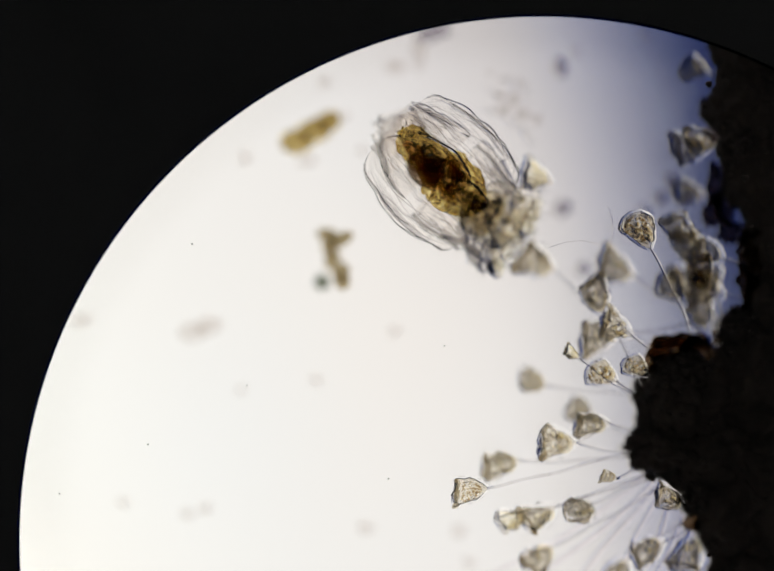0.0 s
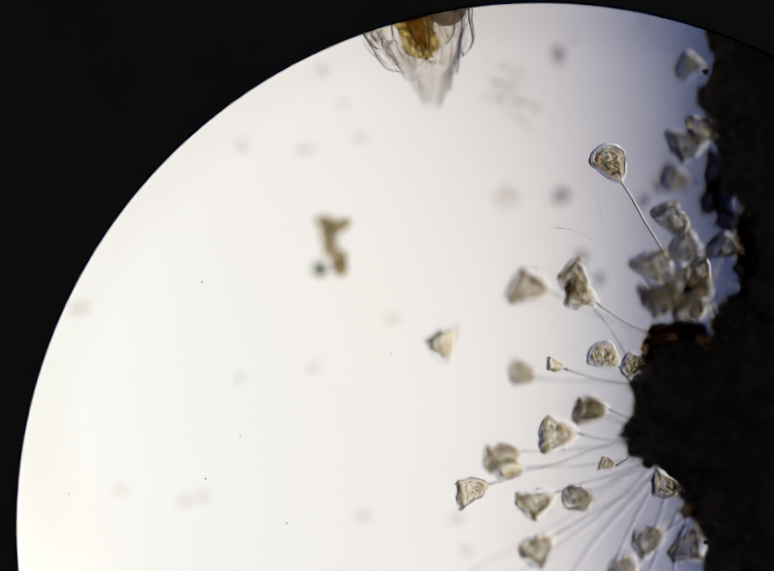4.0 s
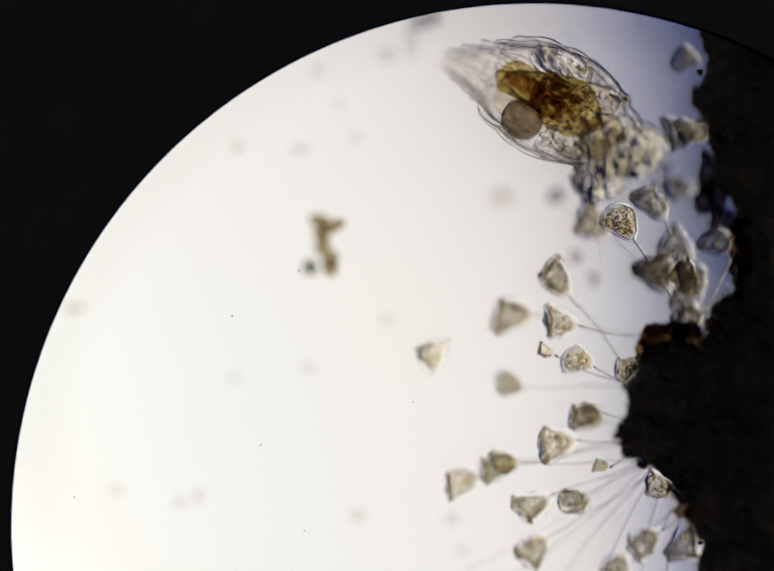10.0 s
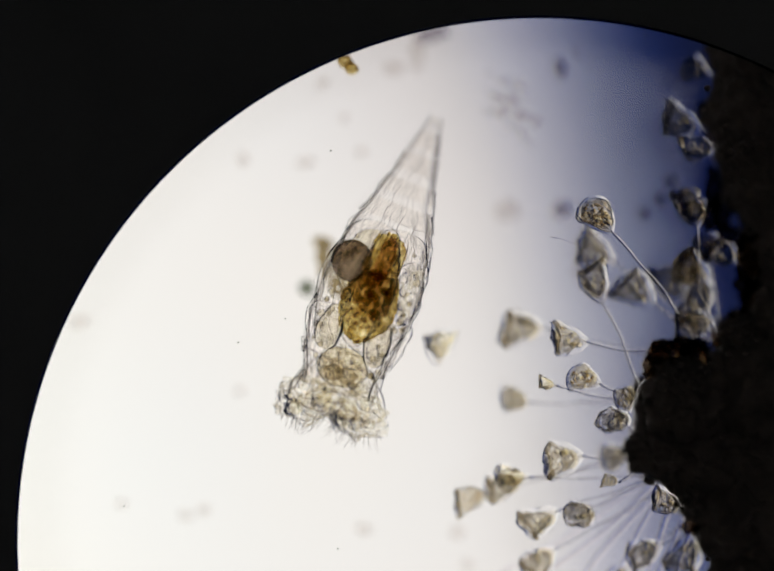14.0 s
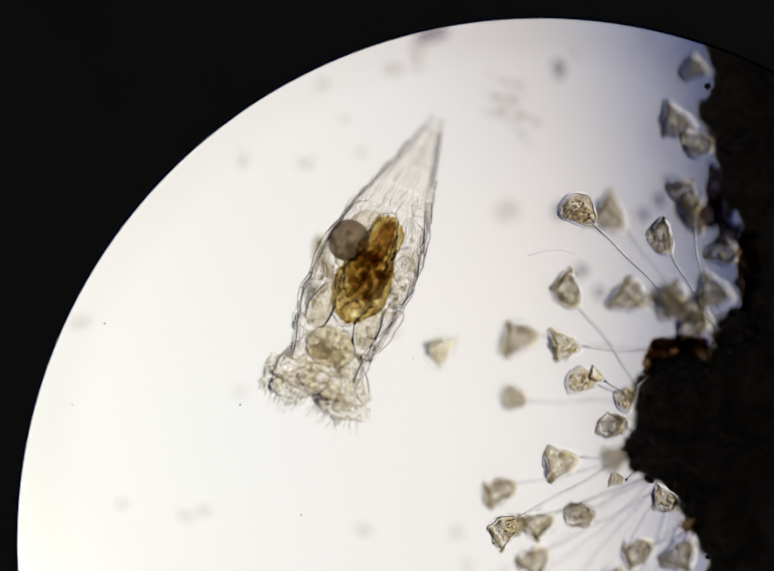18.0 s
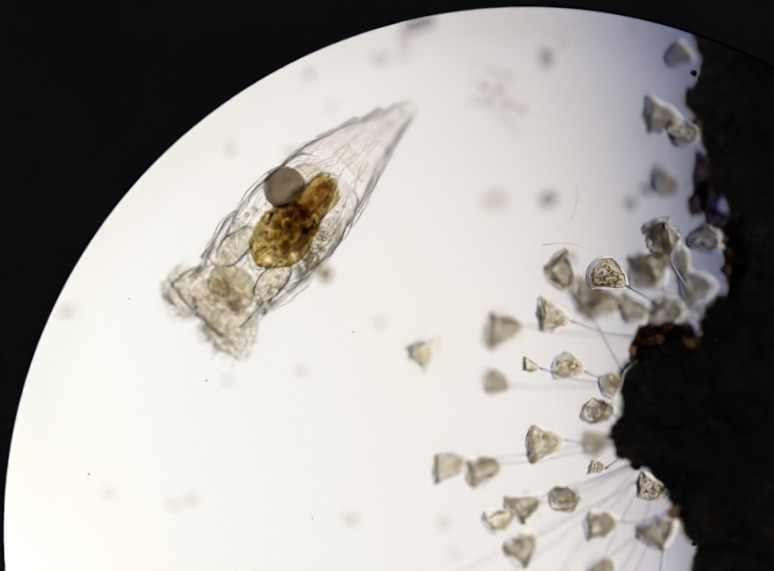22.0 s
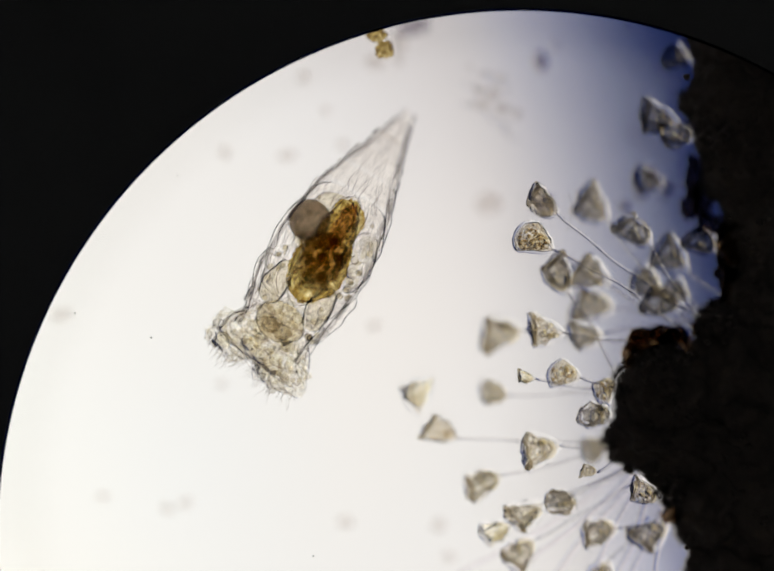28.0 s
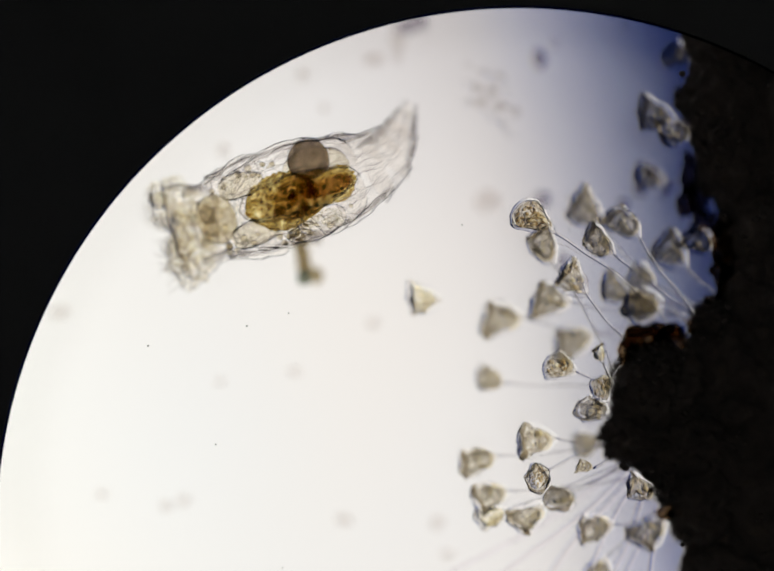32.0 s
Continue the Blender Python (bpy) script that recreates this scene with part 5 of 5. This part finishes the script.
    bell_animal(GREY, (1440, 650), -0.06, 1.0, [(0, 1360, 580), (3, 1385, 595), (6, 1365, 512), (9, 1390, 555), (12, 1432, 590), (17, 1372, 600), (20, 1325, 645), (21, 1305, 545), (23, 1310, 585), (25, 1265, 485), (28, 1310, 575), (32, 1300, 625)], "_closed", 0.05)
    bell_animal(GREY, (1450, 640), -0.04, 0.95, [(0, 1400, 505), (3, 1415, 650), (6, 1392, 555), (9, 1395, 640), (12, 1407, 635), (17, 1415, 652), (20, 1380, 637), (23, 1357, 642), (25, 1347, 640), (28, 1345, 610), (30, 1330, 610), (32, 1305, 610)], "_b", 0.05)
    bell_animal(GREY, (1480, 600), -0.06, 1.0, [(0, 1430, 590), (3, 1395, 510), (6, 1390, 520), (9, 1375, 500), (12, 1385, 520), (17, 1450, 590), (19, 1460, 600), (21, 1420, 590), (25, 1405, 560), (28, 1360, 525), (32, 1360, 515)], "", 0.05)
    bell_animal("granular bell animal on a long springy stalk", (1445, 645), -0.005, 0.85, [(0, 1420, 560), (6, 1400, 560), (7, 1336, 479), (9, 1390, 560), (13, 1400, 560), (17, 1372, 491), (18, 1341, 488), (19, 1338, 487), (20, 1316, 473), (21, 1328, 453), (22, 1340, 500), (23, 1350, 505), (25, 1354, 513), (27.5, 1150, 430), (28, 1103, 415), (29, 1162, 357), (30, 1137, 392), (31, 1130, 392), (32, 1216, 495)], "_b", 0.06)
    bell_animal(GREY, (1460, 640), -0.06, 0.85, [(0, 1440, 560), (6, 1400, 600), (7, 1358, 617), (13, 1430, 500), (17, 1440, 470), (18, 1410, 449), (19, 1410, 460), (20, 1365, 500), (21, 1362, 505), (25, 1400, 620), (28, 1370, 590), (30, 1293, 548), (32, 1300, 560)], "_closed", 0.05)
    bell_animal(GREY, (1430, 665), -0.06, 0.85, [(0, 1420, 640), (17, 1400, 640), (18, 1410, 635), (20, 1290, 640), (21, 1280, 626), (22, 1290, 630), (25, 1180, 686), (28, 1190, 680), (30, 1155, 604), (32, 1250, 590)], "", -0.05)
    bell_animal(GREY, (1510, 540), -0.03, 0.85, [(0, 1435, 512), (6, 1465, 490), (13, 1468, 510), (19, 1480, 512), (23, 1435, 497), (28, 1425, 492), (32, 1418, 490)], "", 0.05)
    bell_animal(GREY, (1500, 300), -0.05, 0.95, [(0, 1400, 300), (6, 1385, 280), (9, 1385, 275), (13, 1385, 243), (19, 1385, 252), (23, 1345, 250), (28, 1335, 242), (32, 1330, 235)], "", 0.05, 10)
    bell_animal(SHARP, (1510, 330), -0.045, 0.9, [(0, 1425, 285), (6, 1418, 252), (13, 1420, 295), (19, 1430, 292), (23, 1392, 282), (28, 1375, 275), (32, 1370, 270)], "_b", 0.05, 30)
    bell_animal(GREY, (1500, 170), -0.08, 0.85, [(0, 1405, 140), (6, 1382, 122), (13, 1410, 135), (19, 1415, 138), (23, 1378, 120), (32, 1370, 112)], "_closed", 0.05)
    bell_animal(SHARP, (1400, 1000), 0.0, 0.8, [(0, 1360, 1012, 200), (6, 1340, 975, 200), (13, 1358, 1014, 200), (19, 1364, 1015, 200), (23, 1325, 1003, 200), (32, 1303, 993, 200)], "_b", 0.05)
    bell_animal("dim brown bell animal against the heap", (1480, 400), -0.1, 0.9, [(0, 1390, 390), (6, 1350, 350), (13, 1405, 420), (17, 1400, 415), (19, 1410, 430), (21, 1380, 395), (23, 1320, 370), (32, 1312, 360)], "_closed", 0.05)


bell_animals()


# ---- loose algae, flakes and dust ----
def alga_cluster():
    cluster = new("alga_cluster")
    tagged(cluster, "blurred olive cluster of curved alga cells in an S shape", "algae")
    z = -0.22
    for i, (x, y, lift, rx, ry, a, mat) in enumerate(((-12, -52, -30, 24, 14, 8, ALGA), (17, -40, 38, 28, 13, -30, ALGA), (-8, -28, -30, 16, 22, 0, ALGA), (-2, 0, -17, 16, 22, 20, ALGA),
                                                (16, 26, 7, 17, 21, 30, ALGA), (20, 46, 49, 16, 18, 0, ALGA), (-24, 48, -46, 17, 17, 0, ALGA_DARK))):
        ob = part("alga_cell", blob(rx, ry, 14, 0.12, 2, 3, i * 2.2), mat, cluster)
        ob.location = Vector((x, -y, lift)) * U
        ob.rotation_euler = (0, 0, radians(-a))
    rows = [(0, 675, 525, 0, 0), (1, 635, 495, 0, 0), (2, 672, 508, 0, 0), (3, 675, 507, 0, 0), (6, 655, 485, 0, 0), (8, 645, 485, 0, 0), (9, 660, 487, 4, 0), (10, 655, 497, 5, 0), (12, 660, 515, 8, 0), (14, 668, 545, 10, 25),
            (16.5, 680, 540, 5, 70), (19, 685, 540, 0, 115), (20, 655, 530, 0, 128), (21, 640, 515, 0, 130), (23, 635, 520, 0, 130), (25, 630, 520, -5, 130), (28, 628, 525, -5, 140), (29, 628, 525, -5, 142), (31, 632, 530, -5, 145), (32, 622, 515, -5, 142)]
    MOVES.append((cluster, [(t, Matrix.Translation(spot(x, y, z, t)) @ pose(0, 0, 0, 0, b, -a)) for t, x, y, a, b in rows]))


def flake(label, z, cells, rows, mat):
    ob = new("detritus_flake")
    tagged(ob, label, "detritus")
    for i, (x, y, rx, ry) in enumerate(cells):
        c = part("flake_piece", blob(rx, ry, min(rx, ry) * 0.7, 0.35, 2.6, 3, i * 3.3 + z * 50), mat, ob)
        c.location = Vector((x, -y, 0)) * U
    MOVES.append((ob, [(t, Matrix.Translation(spot(x, y, z, t)) @ pose(0, 0, 0, 0, 0, -a)) for t, x, y, a in rows]))


def dust_specks():
    rng = random.Random(21)
    for x, y, rx, ry, dark in ((657, 168, 11, 14, 0), (497, 322, 11, 15, 0), (622, 327, 20, 10, 0), (700, 235, 9, 9, 0), (735, 306, 11, 11, 0), (1135, 137, 13, 22, 1), (878, 66, 34, 18, 1),
                               (848, 110, 14, 34, 0), (800, 138, 22, 14, 0), 
                               (250, 1018, 12, 9, 0), (380, 1042, 14, 10, 0), (416, 1032, 12, 12, 0), (930, 1076, 14, 14, 0), (740, 1070, 16, 12, 0), (165, 650, 22, 12, 0), (1030, 425, 26, 24, 0),
                               (1303, 70, 8, 9, 0), (1165, 105, 7, 9, 0), (1140, 422, 20, 16, 1), (1357, 368, 15, 15, 1), (1335, 402, 14, 14, 1), (1302, 432, 13, 13, 1), (1385, 400, 10, 18, 1),
                               (1180, 545, 14, 13, 1), (1215, 590, 11, 13, 1), (640, 770, 12, 10, 0), (800, 672, 13, 10, 0), (490, 790, 10, 9, 0), (950, 1140, 14, 10, 0)):
        ob = part("dust_speck", blob(rx, ry, 8, 0.35, 2.4, 3, x * 0.1), DUSTDARK if dark else DUST)
        p = spot(x, y, FLOOR + 0.004)
        ob.location = p
        ob.rotation_euler = (0, 0, rng.uniform(-0.4, 0.4))
        tagged(ob, "blurred grey dust speck on the glass slide", "dust speck", "dust on the slide")


alga_cluster()
flake("green-brown detritus flake drifting through the water", -0.27, ((-30, 18, 34, 24), (8, -6, 34, 22), (38, -26, 26, 20)),
      [(0, 630, 270, 0), (0.5, 622, 225, -10), (1, 670, 180, -20), (1.5, 777, 115, -10), (2, 800, 85, -35), (2.5, 830, 10, -40), (4, 860, -120, -40), (32, 800, -160, -40)], FLAKE)
flake("small brown detritus flake drifting past", -0.07, ((-8, 0, 16, 13), (10, 6, 15, 12)),
      [(0, 1040, -60, 0), (11, 1000, -40, 0), (11.8, 965, 180, 0), (12, 960, 207, 0), (12.5, 860, 190, 10), (13, 768, 165, 20), (13.5, 740, 145, 20), (14, 705, 128, 30), (15, 640, 90, 30), (32, 520, 60, 30)], FLAKE)
flake("pair of small brown detritus flakes", -0.06, ((-10, -14, 20, 16), (12, 14, 18, 18)),
      [(0, 960, -140, 60), (23, 960, -60, 60), (24, 925, 100, 60), (24.5, 800, 240, 30), (25, 690, 332, 0), (25.5, 925, 235, 40), (26.5, 850, 180, 40), (27.5, 750, 135, 30), (28, 770, 85, 10), (28.5, 790, 30, 10), (29.5, 800, -80, 0), (32, 780, -140, 0)], FLAKE)
dust_specks()
flake("faint pale smudge drifting deep in the water", -0.27, ((-20, 6, 30, 20), (14, -8, 26, 18)),
      [(0, 410, 668, 0), (0.5, 300, 720, 0), (1, 180, 770, 0), (2, 80, 905, 10), (3, -60, 980, 10), (32, -200, 1000, 10)], DUST)


def drifting_granules():
    rng = random.Random(77)
    for rows in ([(0, 389, 494), (1, 385, 468), (2, 390, 484), (3, 388, 520), (6, 470, 640), (12, 485, 655), (20, 476, 840), (25, 322, 678), (32, 300, 700)],
                 [(0, 787, 970), (1, 858, 1056), (2, 720, 1040), (3, 610, 1065), (7, 550, 1045), (13, 697, 1115), (18, 610, 1043), (25, 655, 1097), (32, 572, 1150)],
                 [(0, 500, 780), (2, 480, 803), (3, 487, 842), (8, 484, 1014), (11, 560, 812), (14, 578, 645), (20, 885, 568), (23, 653, 725), (32, 585, 634)],
                 [(0, 300, 900), (2, 398, 962), (3, 412, 976), (9, 549, 709), (12, 686, 286), (17, 487, 430), (18, 212, 655), (22, 180, 960), (24, 346, 620), (32, 500, 660)],
                 [(0, 900, 700), (3, 870, 650), (6, 620, 910), (9, 862, 913), (12, 775, 516), (17, 855, 755), (21, 572, 523), (23, 370, 566), (29, 360, 338), (32, 936, 455)],
                 [(0, 120, 1000), (9, 143, 1005), (11, 203, 1008), (12, 282, 1042), (19, 150, 736), (21, 247, 595), (24, 270, 648), (28, 152, 634), (31, 365, 867), (32, 437, 900)]):
        r = rng.uniform(1.3, 2.1)
        ob = part("drifting_granule", blob(r, r, r, 0.2, 2, 2, r), ALGA_DARK)
        tagged(ob, "tiny dark granule drifting in the water", "granule", "granules in the water")
        MOVES.append((ob, [(t, Matrix.Translation(spot(x, y, 0.0, t))) for t, x, y in rows]))


def filaments():
    for pts, z, rows in (([(-50, 5), (-20, -5), (15, -8), (50, 0)], -0.01, [(0, 1165, 495, 0), (1, 1190, 360, 85), (3, 1170, 480, 20), (8, 1208, 470, 80), (14, 1160, 500, 30), (17, 1135, 500, 10), (20.5, 1080, 532, -15), (22, 1149, 500, 10), (28, 1120, 520, 40), (32, 1130, 500, 20)]),
                         ([(-6, -35), (4, -5), (6, 20), (2, 42)], -0.03, [(0, 1236, 450, 0), (1, 1215, 420, 10), (8, 1132, 410, -40), (18, 1190, 430, 20), (32, 1150, 430, 0)])):
        ob = part("filament", tube([(x, -y, 0) for x, y in pts], 0.6, 6), STRAND)
        tagged(ob, "hair-thin loose filament in the water", "filament", "loose filaments")
        MOVES.append((ob, [(t, Matrix.Translation(spot(x, y, z, t)) @ pose(0, 0, 0, 0, 0, -a)) for t, x, y, a in rows]))


def bare_stalks():
    """Broad pale stalks that fan out from the heap to animals beyond the field."""
    for i, (x0, y0, x1, y1, z, r) in enumerate(((1335, 962, 1030, 1230, -0.10, 6), (1345, 972, 1110, 1290, -0.13, 7), (1350, 985, 1170, 1280, -0.09, 5), (1362, 1000, 1235, 1290, -0.12, 6),
                                                (1385, 1040, 1300, 1300, -0.10, 5), (1405, 1062, 1345, 1290, -0.08, 5), (1330, 950, 960, 1180, -0.14, 6))):
        mid = spot(x0, y0, z)
        far = (spot(x1, y1, z) - mid) / U
        side = Vector((-far.y, far.x, 0)).normalized()
        line = [far * k + side * (9 * math.sin(k * 5.2 + i * 1.9) - 9 * math.sin(i * 1.9)) for k in [j / 14 for j in range(15)]]
        ob = part("bare_stalk", tube(line, [r * 0.6] + [r] * 13 + [r * 0.7], 12), SHEATH)
        ob.location = mid
        tagged(ob, "broad pale stalk fanning out from the humus heap", "stalk", "bare stalks on the heap")
        MOVES.append((ob, [(t, Matrix.Translation(mid + shift(t))) for t, x, y in SHIFT]))


def slime_tuft():
    """A faint torn tuft of slime and grains high in the field."""
    tuft = new("slime_tuft")
    mid = spot(1035, 215, -0.23)
    tuft.location = mid
    tagged(tuft, "faint torn tuft of slime with grey grains", "debris")
    rng = random.Random(8)
    for i, (x, y, dx, dy, n) in enumerate(((985, 178, 60, 25, 9), (1005, 205, 45, 62, 10), (1030, 190, 40, -30, 8), (1040, 222, 34, 60, 10), (1018, 160, 55, 10, 7), (1065, 258, 20, 40, 7), (1050, 160, 30, 60, 8), (975, 215, 40, 10, 6))):
        line = [(x - 1035 + dx * k + rng.uniform(-6, 6), 215 - y - dy * k + rng.uniform(-6, 6), rng.uniform(-15, 15)) for k in [j / n for j in range(n + 1)]]
        part("slime_thread", tube(line, [2] + [rng.uniform(3, 6) for j in range(n - 1)] + [2], 7), SLIME, tuft)
    for i in range(16):
        r = rng.uniform(5, 11)
        g = part("slime_grain", blob(r, r * rng.uniform(0.6, 1.4), r * 0.7, 0.4, 2.4, 2, i * 1.1), DUST, tuft)
        k = rng.uniform(-1, 1)
        g.location = Vector((k * 42 + rng.uniform(-26, 26), -k * 50 + rng.uniform(-26, 26), 0)) * U


bare_stalks()
slime_tuft()
drifting_granules()
filaments()


def steady(rows):
    """Halfway poses wherever a thing turns far from one row to the next."""
    out = [rows[0]]
    for (t0, a), (t1, b) in zip(rows, rows[1:]):
        p, q = a.to_quaternion(), b.to_quaternion()
        turn = abs(p.rotation_difference(q).angle)
        n = 1 + int(min(turn, 2 * math.pi - turn) / radians(60))
        for i in range(1, n):
            k = i / n
            out.append((t0 + (t1 - t0) * k, Matrix.Translation(a.translation.lerp(b.translation, k)) @ p.slerp(q, k).to_matrix().to_4x4()))
        out.append((t1, b))
    return out


def motions():
    for ob, rows in MOVES:
        if rows[-1][0] < 32.0:
            rows = rows + [(32.0, rows[-1][1])]
        walk(ob, steady(rows))


motions()
